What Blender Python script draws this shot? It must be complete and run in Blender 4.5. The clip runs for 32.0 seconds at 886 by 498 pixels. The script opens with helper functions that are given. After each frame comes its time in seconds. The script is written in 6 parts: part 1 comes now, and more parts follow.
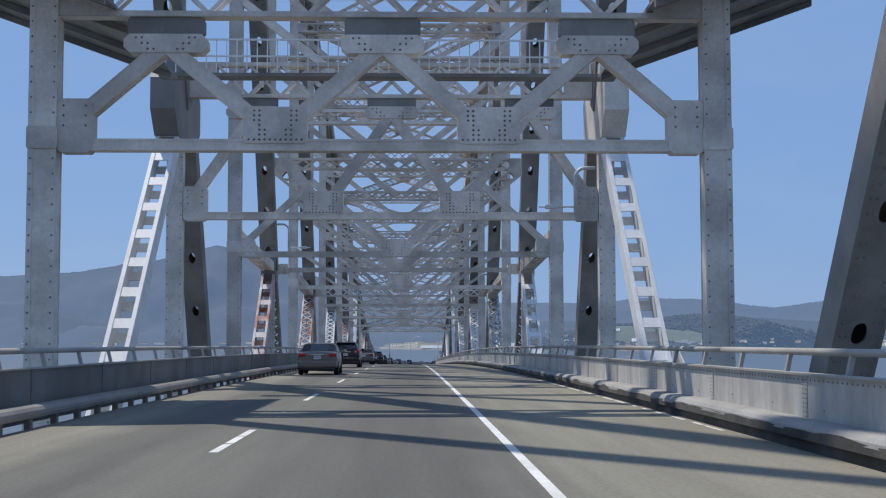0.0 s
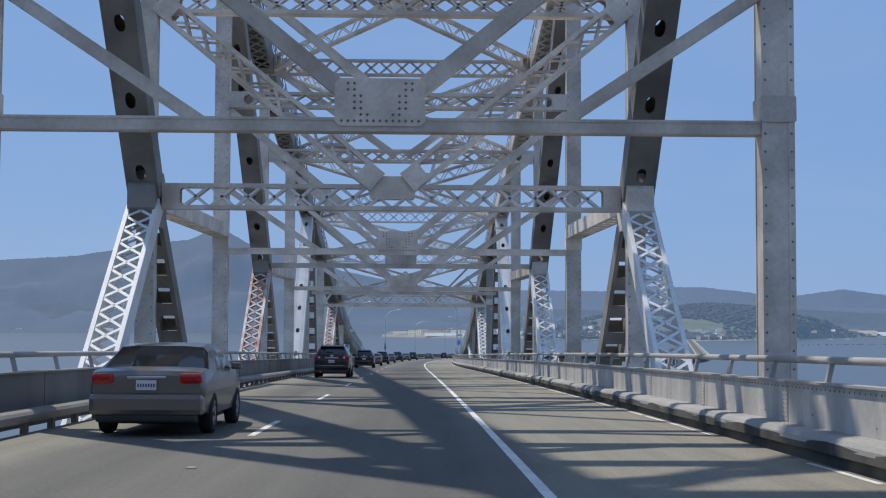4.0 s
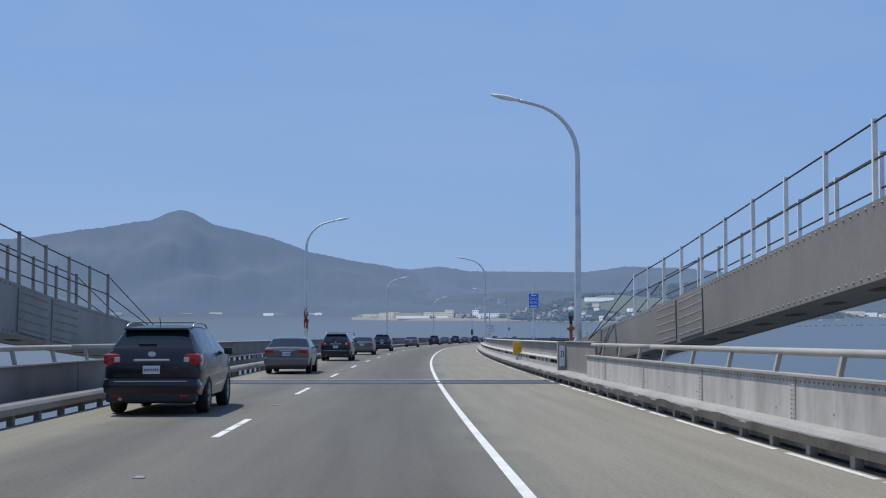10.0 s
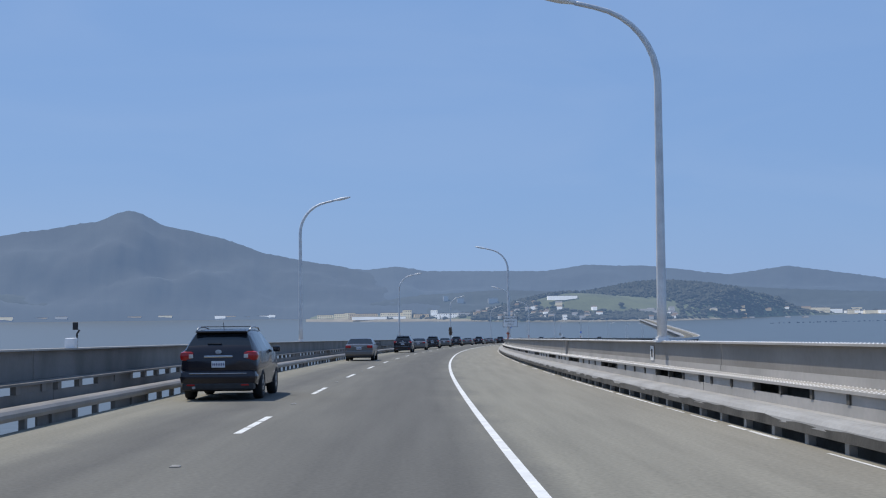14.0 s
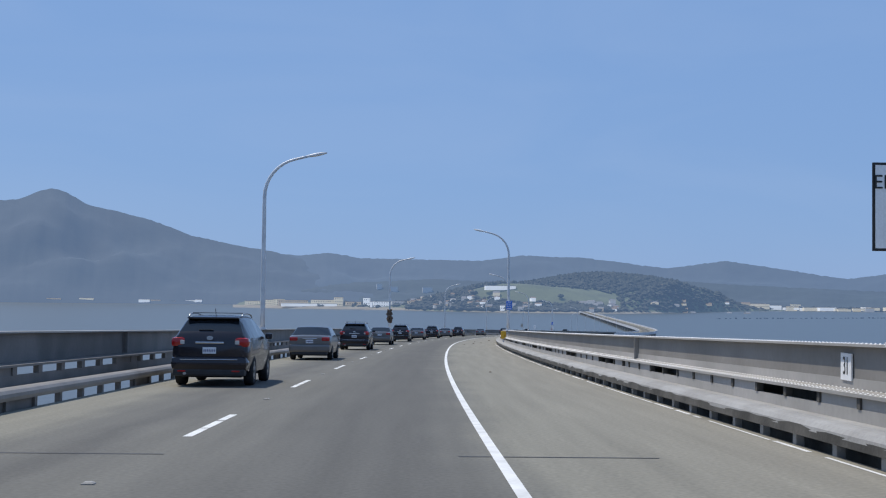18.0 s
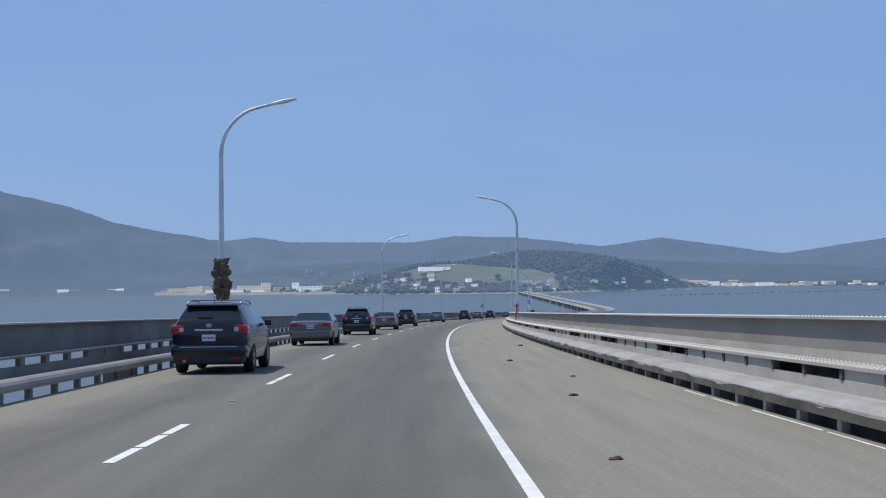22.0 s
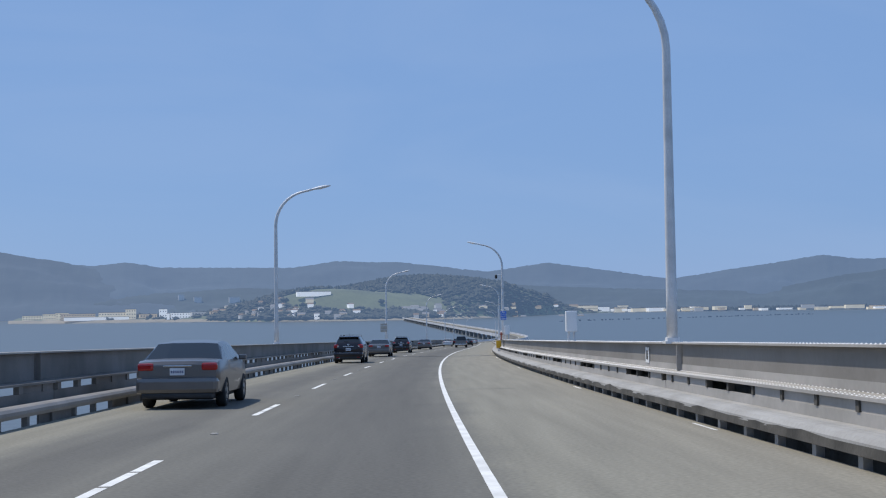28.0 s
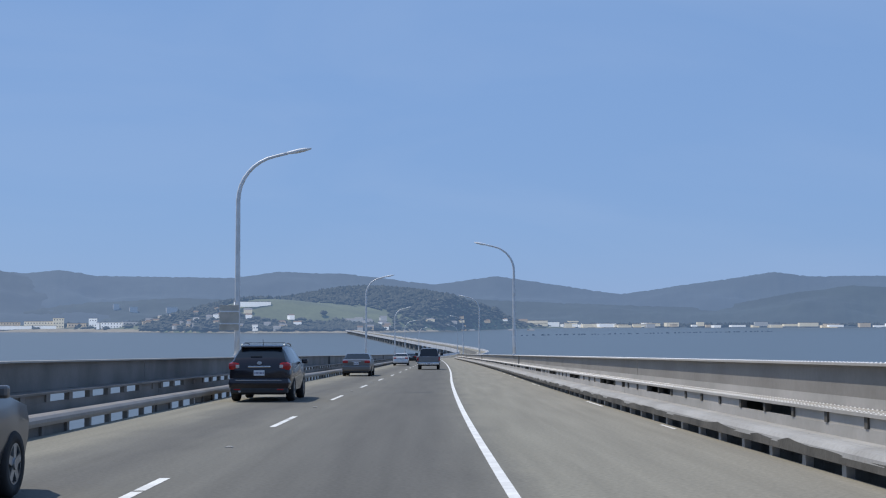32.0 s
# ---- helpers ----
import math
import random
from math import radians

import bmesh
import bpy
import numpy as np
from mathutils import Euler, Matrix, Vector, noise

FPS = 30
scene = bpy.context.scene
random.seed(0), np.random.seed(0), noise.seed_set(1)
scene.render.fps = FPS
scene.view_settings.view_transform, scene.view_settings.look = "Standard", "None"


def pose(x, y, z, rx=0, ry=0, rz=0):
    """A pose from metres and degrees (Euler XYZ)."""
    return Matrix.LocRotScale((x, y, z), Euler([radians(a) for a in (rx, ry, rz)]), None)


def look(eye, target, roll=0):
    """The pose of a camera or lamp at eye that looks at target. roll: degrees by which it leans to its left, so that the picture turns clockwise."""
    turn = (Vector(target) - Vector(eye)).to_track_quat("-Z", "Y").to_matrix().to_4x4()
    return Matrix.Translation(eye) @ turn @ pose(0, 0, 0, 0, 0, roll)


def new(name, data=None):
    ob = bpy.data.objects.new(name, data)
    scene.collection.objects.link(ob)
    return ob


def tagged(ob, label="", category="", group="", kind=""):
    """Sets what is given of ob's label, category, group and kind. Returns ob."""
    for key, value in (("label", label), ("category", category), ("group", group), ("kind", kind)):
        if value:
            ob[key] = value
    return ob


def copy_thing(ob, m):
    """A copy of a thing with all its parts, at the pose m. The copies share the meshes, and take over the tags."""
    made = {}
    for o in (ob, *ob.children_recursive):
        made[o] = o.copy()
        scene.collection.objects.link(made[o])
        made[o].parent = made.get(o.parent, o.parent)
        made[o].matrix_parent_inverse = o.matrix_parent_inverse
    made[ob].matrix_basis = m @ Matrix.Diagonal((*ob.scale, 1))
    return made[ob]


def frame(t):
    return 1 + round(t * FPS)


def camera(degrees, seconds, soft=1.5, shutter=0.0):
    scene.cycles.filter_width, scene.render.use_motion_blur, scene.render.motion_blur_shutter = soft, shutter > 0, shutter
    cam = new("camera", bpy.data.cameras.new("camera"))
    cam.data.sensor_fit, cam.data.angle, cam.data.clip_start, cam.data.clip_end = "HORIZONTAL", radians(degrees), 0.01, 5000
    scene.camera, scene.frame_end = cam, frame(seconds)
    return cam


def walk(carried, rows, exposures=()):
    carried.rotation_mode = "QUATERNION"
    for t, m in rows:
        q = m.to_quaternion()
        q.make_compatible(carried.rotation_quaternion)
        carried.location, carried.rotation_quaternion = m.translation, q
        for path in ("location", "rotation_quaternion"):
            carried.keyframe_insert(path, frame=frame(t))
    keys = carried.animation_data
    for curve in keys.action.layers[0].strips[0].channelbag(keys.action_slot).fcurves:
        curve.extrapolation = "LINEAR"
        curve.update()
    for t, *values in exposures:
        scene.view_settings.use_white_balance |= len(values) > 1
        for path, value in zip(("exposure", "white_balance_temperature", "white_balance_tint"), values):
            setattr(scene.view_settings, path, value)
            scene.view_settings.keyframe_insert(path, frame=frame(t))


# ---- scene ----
cam = camera(37.66, 32.0, 1.15)
PATH = [
    (0, pose(-0.110, 0.000, 36.550, 93.75, 0.10, -1.54)),
    (0.5, pose(-0.106, 12.250, 36.493, 94.01, -0.10, -1.54)),
    (1, pose(-0.101, 24.500, 36.422, 93.75, 0.30, -1.45)),
    (1.5, pose(-0.097, 36.750, 36.335, 93.67, 0.80, -1.71)),
    (2, pose(-0.093, 49.000, 36.231, 92.98, 0.40, -1.71)),
    (2.5, pose(-0.089, 61.250, 36.104, 93.75, 0.50, -1.54)),
    (3, pose(-0.084, 73.500, 35.954, 93.67, -0.10, -1.45)),
    (3.5, pose(-0.080, 85.750, 35.781, 93.15, -0.30, -1.37)),
    (5.5, pose(0.040, 134.750, 34.857, 93.60, 0.00, -1.52)),
    (6, pose(0.070, 147.000, 34.569, 92.90, 0.00, -1.65)),
    (6.5, pose(0.100, 159.250, 34.262, 93.12, -0.01, -1.62)),
    (7, pose(0.081, 171.500, 33.952, 93.40, -0.02, -1.51)),
    (7.5, pose(0.061, 183.750, 33.639, 92.82, -0.05, -1.60)),
    (8, pose(0.040, 196.000, 33.323, 92.62, -0.07, -1.56)),
    (8.5, pose(0.033, 208.250, 33.003, 92.50, -0.11, -1.67)),
    (9, pose(0.080, 220.500, 32.679, 92.11, -0.14, -2.07)),
    (9.5, pose(0.136, 232.750, 32.356, 92.56, -0.08, -2.47)),
    (10, pose(0.243, 244.999, 32.038, 92.50, -0.02, -2.65)),
    (10.5, pose(0.387, 257.248, 31.725, 92.37, -0.03, -2.50)),
    (11, pose(0.553, 269.497, 31.417, 92.52, -0.04, -2.48)),
    (11.5, pose(0.745, 281.745, 31.115, 92.19, -0.05, -2.91)),
    (12, pose(0.968, 293.992, 30.821, 92.42, -0.06, -2.83)),
    (12.5, pose(1.357, 306.235, 30.532, 92.15, -0.36, -3.00)),
    (13, pose(1.817, 318.475, 30.244, 92.65, 0.25, -3.39)),
    (13.5, pose(2.353, 330.712, 29.956, 92.22, 0.35, -4.15)),
    (14, pose(2.927, 342.948, 29.668, 92.55, 0.58, -4.56)),
    (14.5, pose(3.578, 355.180, 29.380, 91.63, 0.61, -4.83)),
    (15, pose(4.289, 367.408, 29.093, 91.93, 0.54, -5.26)),
    (15.5, pose(5.080, 379.632, 28.807, 91.42, 0.17, -5.65)),
    (17.5, pose(9.259, 428.446, 27.637, 91.54, -0.39, -7.10)),
    (18, pose(10.516, 440.630, 27.339, 92.10, -0.65, -7.51)),
    (18.5, pose(11.842, 452.806, 27.039, 92.36, -0.44, -7.76)),
    (19, pose(13.231, 464.974, 26.738, 92.89, 0.18, -8.34)),
    (19.5, pose(14.711, 477.131, 26.439, 92.25, -0.21, -8.62)),
    (20, pose(16.246, 489.281, 26.142, 92.44, 0.20, -9.23)),
    (20.5, pose(17.832, 501.426, 25.848, 92.79, -0.07, -9.46)),
    (21, pose(19.480, 513.562, 25.555, 92.56, -0.04, -9.90)),
    (21.5, pose(21.184, 525.691, 25.263, 92.72, 0.29, -10.00)),
    (22, pose(22.958, 537.810, 24.971, 91.36, 0.61, -10.51)),
    (22.5, pose(24.822, 549.914, 24.678, 91.52, 0.94, -11.33)),
    (23, pose(26.786, 562.003, 24.384, 91.98, 0.57, -11.60)),
    (23.5, pose(28.876, 574.071, 24.089, 92.83, 0.12, -12.22)),
    (24, pose(31.064, 586.121, 23.791, 92.51, 0.47, -12.70)),
    (24.5, pose(33.353, 598.153, 23.492, 92.18, 0.42, -13.16)),
    (25, pose(35.736, 610.167, 23.192, 92.45, 0.56, -13.63)),
    (25.5, pose(38.230, 622.157, 22.890, 92.15, 0.69, -13.98)),
    (26, pose(40.810, 634.129, 22.586, 92.97, 0.92, -14.21)),
    (26.5, pose(43.436, 646.092, 22.282, 92.52, 0.35, -14.68)),
    (28.5, pose(54.810, 693.739, 21.055, 92.61, 0.87, -15.94)),
    (29, pose(57.856, 705.601, 20.747, 92.83, 0.70, -16.06)),
    (29.5, pose(60.969, 717.446, 20.439, 92.61, 0.36, -16.17)),
    (30, pose(64.158, 729.271, 20.132, 92.45, 0.53, -16.53)),
    (30.5, pose(67.427, 741.074, 19.826, 92.89, 0.50, -16.72)),
    (31, pose(70.778, 752.854, 19.520, 92.78, 0.47, -17.19)),
    (31.5, pose(74.199, 764.614, 19.213, 93.00, 0.22, -17.64)),
    (32, pose(77.695, 776.352, 18.907, 93.14, 0.08, -18.15)),
]
walk(cam, PATH)

# ---- world, sun, exposure ----
SUN_EL, SUN_AZ = radians(58), radians(322)      # azimuth clockwise from +y
world = bpy.data.worlds.new("world")
scene.world = world
world.use_nodes = True
wn = world.node_tree.nodes
sky = wn.new("ShaderNodeTexSky")
sky.sky_type, sky.sun_disc = "NISHITA", False
sky.sun_elevation, sky.sun_rotation = SUN_EL, SUN_AZ
sky.air_density, sky.dust_density, sky.ozone_density, sky.altitude = 1.0, 0.15, 4.0, 0
haze = wn.new("ShaderNodeMix")
haze.data_type = "RGBA"
haze.inputs[0].default_value = 0.84
haze.inputs[7].default_value = (2.35, 4.08, 7.65, 1)
world.node_tree.links.new(sky.outputs[0], haze.inputs[6])
dirs, stretch, cirrus, thin_veil, veil = [wn.new("ShaderNode" + k) for k in ("TexCoord", "Mapping", "TexNoise", "MapRange", "Mix")]
stretch.inputs["Scale"].default_value = (1.2, 1.2, 5.0)
cirrus.inputs["Scale"].default_value, cirrus.inputs["Detail"].default_value, cirrus.inputs["Distortion"].default_value = 2.2, 7, 0.8
thin_veil.inputs[1].default_value, thin_veil.inputs[2].default_value, thin_veil.inputs[4].default_value = 0.42, 0.8, 0.22
veil.data_type = "RGBA"
veil.inputs[7].default_value = (4.4, 5.7, 8.2, 1)
for a, b in ((dirs.outputs["Generated"], stretch.inputs[0]), (stretch.outputs[0], cirrus.inputs[0]), (cirrus.outputs[0], thin_veil.inputs[0]),
             (thin_veil.outputs[0], veil.inputs[0]), (haze.outputs[2], veil.inputs[6]), (veil.outputs[2], wn["Background"].inputs[0])):
    world.node_tree.links.new(a, b)
wn["Background"].inputs[1].default_value = 0.09
sun = new("sun", bpy.data.lights.new("sun", "SUN"))
sun.data.energy, sun.data.angle, sun.data.color = 3.5, radians(0.6), (1.0, 0.93, 0.82)
sun.matrix_world = look((0, 0, 0), (-math.sin(SUN_AZ) * math.cos(SUN_EL), -math.cos(SUN_AZ) * math.cos(SUN_EL), -math.sin(SUN_EL)))
scene.view_settings.exposure = 0.0


# ---- materials ----
def material(name, base, rough=0.6, metal=0.0, spots=None, scale=3.0, amount=0.35, fine=40.0, fine_amount=0.12, bump=0.15, random_by=0.0, glow=None, stretch=None):
    m = bpy.data.materials.new(name)
    m.use_nodes = True
    t = m.node_tree
    n, l = t.nodes, t.links
    b = n["Principled BSDF"]
    b.inputs["Roughness"].default_value, b.inputs["Metallic"].default_value = rough, metal
    co = n.new("ShaderNodeTexCoord")
    big, small = n.new("ShaderNodeTexNoise"), n.new("ShaderNodeTexNoise")
    big.inputs["Scale"].default_value, small.inputs["Scale"].default_value = scale, fine
    big.inputs["Detail"].default_value, small.inputs["Detail"].default_value = 5, 3
    if stretch:
        mp = n.new("ShaderNodeMapping")
        mp.inputs["Scale"].default_value = stretch
        l.new(co.outputs["Object"], mp.inputs[0])
        l.new(mp.outputs[0], big.inputs["Vector"])
    else:
        l.new(co.outputs["Object"], big.inputs["Vector"])
    l.new(co.outputs["Object"], small.inputs["Vector"])
    ramp = n.new("ShaderNodeValToRGB")
    ramp.color_ramp.elements[0].position, ramp.color_ramp.elements[1].position = 0.38, 0.66
    l.new(big.outputs["Fac"], ramp.inputs[0])
    mix = n.new("ShaderNodeMix")
    mix.data_type = "RGBA"
    mix.inputs[6].default_value = (*base, 1)
    dark = spots or [c * (1 - amount) for c in base]
    mix.inputs[7].default_value = (*dark, 1)
    l.new(ramp.outputs[0], mix.inputs[0])
    mul = n.new("ShaderNodeMix")
    mul.data_type, mul.blend_type = "RGBA", "MULTIPLY"
    mul.inputs[0].default_value = 1
    r2 = n.new("ShaderNodeMapRange")
    r2.inputs["To Min"].default_value, r2.inputs["To Max"].default_value = 1 - fine_amount, 1 + fine_amount
    l.new(small.outputs["Fac"], r2.inputs[0])
    l.new(mix.outputs[2], mul.inputs[6])
    l.new(r2.outputs[0], mul.inputs[7])
    out = mul.outputs[2]
    if random_by:
        info, r3, m3 = n.new("ShaderNodeObjectInfo"), n.new("ShaderNodeMapRange"), n.new("ShaderNodeMix")
        m3.data_type, m3.blend_type = "RGBA", "MULTIPLY"
        m3.inputs[0].default_value = 1
        r3.inputs["To Min"].default_value, r3.inputs["To Max"].default_value = 1 - random_by, 1 + random_by
        l.new(info.outputs["Random"], r3.inputs[0])
        l.new(out, m3.inputs[6])
        l.new(r3.outputs[0], m3.inputs[7])
        out = m3.outputs[2]
    l.new(out, b.inputs["Base Color"])
    if bump:
        bp = n.new("ShaderNodeBump")
        bp.inputs["Strength"].default_value, bp.inputs["Distance"].default_value = bump, 0.02
        l.new(small.outputs["Fac"], bp.inputs["Height"])
        l.new(bp.outputs[0], b.inputs["Normal"])
    if glow:
        b.inputs["Emission Color"].default_value, b.inputs["Emission Strength"].default_value = (*glow[0], 1), glow[1]
    return m


STEEL = material("weathered grey steel paint", (0.78, 0.705, 0.625), 0.5, spots=(0.53, 0.47, 0.405), scale=0.9, fine=11, fine_amount=0.2, random_by=0.2)
STEEL_PALE = material("light grey steel paint", (0.87, 0.87, 0.86), 0.5, spots=(0.74, 0.73, 0.71), scale=0.9, fine=12)
STEEL_RUST = material("pale paint over red primer", (0.72, 0.68, 0.66), 0.6, spots=(0.42, 0.16, 0.11), scale=1.1, fine=15)
STEEL_FLAKED = material("flaking pale paint on dark steel", (0.72, 0.71, 0.69), 0.6, spots=(0.2, 0.185, 0.165), scale=2.6, fine=15)
STEEL_DARK = material("deep grey steel paint", (0.28, 0.26, 0.236), 0.55, spots=(0.17, 0.157, 0.14), scale=0.7, fine=14, random_by=0.2)
PARAPET = material("weathered grey parapet paint", (0.42, 0.40, 0.375), 0.65, spots=(0.33, 0.315, 0.29), scale=0.6, fine=9)
PANEL_PAINT = material("streaked pale grey panel paint", (0.56, 0.54, 0.505), 0.7, spots=(0.40, 0.38, 0.35), scale=1.0, fine=7, fine_amount=0.16, stretch=(1.0, 2.2, 0.35))
RIVET_DARK = material("dark rivet heads", (0.27, 0.25, 0.228), 0.6, scale=2, fine=20)
# Two darker paints put the shade of the left side into the colour.
LEFT_SHADE_STEEL = material("shade-darkened steel paint", (0.20, 0.187, 0.175), 0.6, spots=(0.125, 0.117, 0.108), scale=0.7, fine=14)
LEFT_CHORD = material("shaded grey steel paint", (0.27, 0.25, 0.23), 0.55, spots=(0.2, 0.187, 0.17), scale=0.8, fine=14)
WEB = material("darker grey web plate paint", (0.25, 0.235, 0.215), 0.65, spots=(0.2, 0.187, 0.168), scale=0.5, fine=9)
CONCRETE = material("worn concrete", (0.37, 0.364, 0.352), 0.85, spots=(0.29, 0.283, 0.27), scale=0.7, fine=16, fine_amount=0.2, bump=0.3)
# serves the stained kerb edge and the painted shade in the hollows
STAINED_SHADE = material("stained and shade-dark concrete", (0.1, 0.094, 0.083), 0.9, spots=(0.045, 0.043, 0.038), scale=1.3, fine=14, fine_amount=0.2, bump=0.3)
GALV = material("galvanised pole", (0.74, 0.745, 0.75), 0.5, 0.1, scale=2, fine=30, amount=0.2)
WHITE = material("worn white line paint", (0.78, 0.78, 0.76), 0.7, spots=(0.63, 0.63, 0.61), scale=2.2, fine=20, fine_amount=0.15)
STUD = material("worn grey lane stud", (0.34, 0.335, 0.32), 0.7, scale=6, fine=40)
COMB = material("steel comb plate", (0.12, 0.12, 0.125), 0.45, 0.6, scale=2)


def road_material():
    m = bpy.data.materials.new("grooved concrete and asphalt roadway")
    m.use_nodes = True
    t = m.node_tree
    n, l = t.nodes, t.links
    b = n["Principled BSDF"]
    b.inputs["Roughness"].default_value = 0.88
    uv = n.new("ShaderNodeUVMap")
    sep = n.new("ShaderNodeSeparateXYZ")
    l.new(uv.outputs[0], sep.inputs[0])
    wob = n.new("ShaderNodeTexNoise")
    wob.inputs["Scale"].default_value, wob.inputs["Detail"].default_value = 0.35, 4
    l.new(uv.outputs[0], wob.inputs["Vector"])
    add = n.new("ShaderNodeMath")
    add.operation = "MULTIPLY_ADD"
    add.inputs[1].default_value = 1.1
    l.new(wob.outputs[0], add.inputs[0])
    l.new(sep.outputs[0], add.inputs[2])
    rng = n.new("ShaderNodeMapRange")
    rng.inputs["From Min"].default_value, rng.inputs["From Max"].default_value = -6.2 + 0.55, 4.8 + 0.55
    l.new(add.outputs[0], rng.inputs[0])
    ramp = n.new("ShaderNodeValToRGB")
    e = ramp.color_ramp.elements
    tan, grey, dark = (0.212, 0.202, 0.163, 1), (0.134, 0.130, 0.112, 1), (0.098, 0.0955, 0.085, 1)
    stops = [(0.0, tan), (0.10, tan), (0.16, grey), (0.24, dark), (0.30, grey), (0.36, grey), (0.50, dark), (0.60, dark), (0.66, grey),
             (0.715, tan), (1.0, (0.240, 0.223, 0.180, 1))]
    e[0].position, e[0].color = stops[0]
    e[1].position, e[1].color = stops[-1]
    for p, c in stops[1:-1]:
        k = e.new(p)
        k.color = c
    l.new(rng.outputs[0], ramp.inputs[0])
    mp = n.new("ShaderNodeMapping")
    mp.inputs["Scale"].default_value = (2.2, 0.10, 1)
    l.new(uv.outputs[0], mp.inputs[0])
    streak = n.new("ShaderNodeTexNoise")
    streak.inputs["Scale"].default_value, streak.inputs["Detail"].default_value = 1.2, 6
    l.new(mp.outputs[0], streak.inputs["Vector"])
    grain = n.new("ShaderNodeTexNoise")
    grain.inputs["Scale"].default_value, grain.inputs["Detail"].default_value = 18, 3
    l.new(uv.outputs[0], grain.inputs["Vector"])
    out = ramp.outputs[0]
    for tex, a in ((streak, 0.15), (grain, 0.2)):
        r, mx = n.new("ShaderNodeMapRange"), n.new("ShaderNodeMix")
        r.inputs["From Min"].default_value, r.inputs["From Max"].default_value = 0.25, 0.75
        r.inputs["To Min"].default_value, r.inputs["To Max"].default_value = 1 - a, 1 + a
        mx.data_type, mx.blend_type = "RGBA", "MULTIPLY"
        mx.inputs[0].default_value = 1
        l.new(tex.outputs[0], r.inputs[0])
        l.new(out, mx.inputs[6])
        l.new(r.outputs[0], mx.inputs[7])
        out = mx.outputs[2]
    l.new(out, b.inputs["Base Color"])
    bp = n.new("ShaderNodeBump")
    bp.inputs["Strength"].default_value, bp.inputs["Distance"].default_value = 0.25, 0.01
    l.new(grain.outputs[0], bp.inputs["Height"])
    l.new(bp.outputs[0], b.inputs["Normal"])
    return m


ROAD = road_material()

# ---- the line of the road: s metres along the traffic lane, x to its right, z above it ----
HEAD = [(-80, 0), (196, 0), (220, 0.24), (260, 0.61), (300, 1.58), (340, 2.89), (380, 3.83), (420, 5.28), (460, 6.32), (500, 7.65), (540, 8.65),
        (580, 10.17), (620, 11.56), (660, 12.91), (700, 14.27), (740, 15.5), (780, 16.76), (820, 17.87), (860, 18.49), (900, 18.12), (940, 17.98),
        (980, 17.78), (1020, 17.64), (1060, 17.55), (1100, 17.49), (1140, 19.5), (1200, 23), (1330, 23), (1400, 14.5), (1470, 11.5), (2750, 11.5)]
FALL = [(-80, 0), (0, 0.004), (40, 0.008), (150, 0.025), (200, 0.026), (220, 0.0266), (260, 0.0253), (300, 0.0235), (340, 0.0235), (380, 0.0233),
        (420, 0.0242), (460, 0.0246), (500, 0.0239), (540, 0.0238), (580, 0.0242), (620, 0.0247), (660, 0.025), (700, 0.0252), (740, 0.025),
        (780, 0.025), (820, 0.0254), (860, 0.0257), (900, 0.0257), (940, 0.0256), (980, 0.0254), (1020, 0.0253), (1060, 0.0253), (1100, 0.0253),
        (1140, 0.025), (1250, 0.02), (1400, 0), (2750, 0)]
STEP = 1.0
S = np.arange(-80, 2750, STEP)
head = np.radians(np.interp(S, *zip(*HEAD)))
fall = np.interp(S, *zip(*FALL))
RX, RY, RZ = np.cumsum(np.sin(head)) * STEP, np.cumsum(np.cos(head)) * STEP, -np.cumsum(fall) * STEP
RX, RY, RZ = RX - np.interp(0, S, RX), RY - np.interp(0, S, RY), RZ - np.interp(0, S, RZ) + 35.16


def P(s, x=0.0, z=0.0):
    h = np.interp(s, S, head)
    return Vector((np.interp(s, S, RX) + math.cos(h) * x, np.interp(s, S, RY) - math.sin(h) * x, np.interp(s, S, RZ) + z))


def heading(s):
    return -math.degrees(np.interp(s, S, head))


AXIS = -0.68          # the middle of the bridge, from the lane's line
HALF = 7.5            # from there to either truss


# ---- mesh helpers ----
def part(name, bm, mat, parent=None, label="", smooth=False):
    me = bpy.data.meshes.new(name)
    if isinstance(bm, tuple):
        me.from_pydata(bm[0], [], bm[1])
    else:
        bm.normal_update()
        bm.to_mesh(me)
        bm.free()
    for m in (mat if isinstance(mat, list) else [mat]):
        me.materials.append(m)
    if smooth:
        me.polygons.foreach_set("use_smooth", [True] * len(me.polygons))
    ob = new(name, me)
    ob.parent = parent
    if label:
        ob["label"] = label
    if isinstance(bm, tuple) and len(bm) > 2 and bm[2][1]:
        tagged(part("rivets", bm[2], RIVET_DARK, ob), kind="stuff")
    return ob


def empty(name, label, category, m=None, group="", kind=""):
    ob = new(name)
    ob.empty_display_size = 0.2
    if m is not None:
        ob.matrix_world = m
    return tagged(ob, label, category, group, kind)


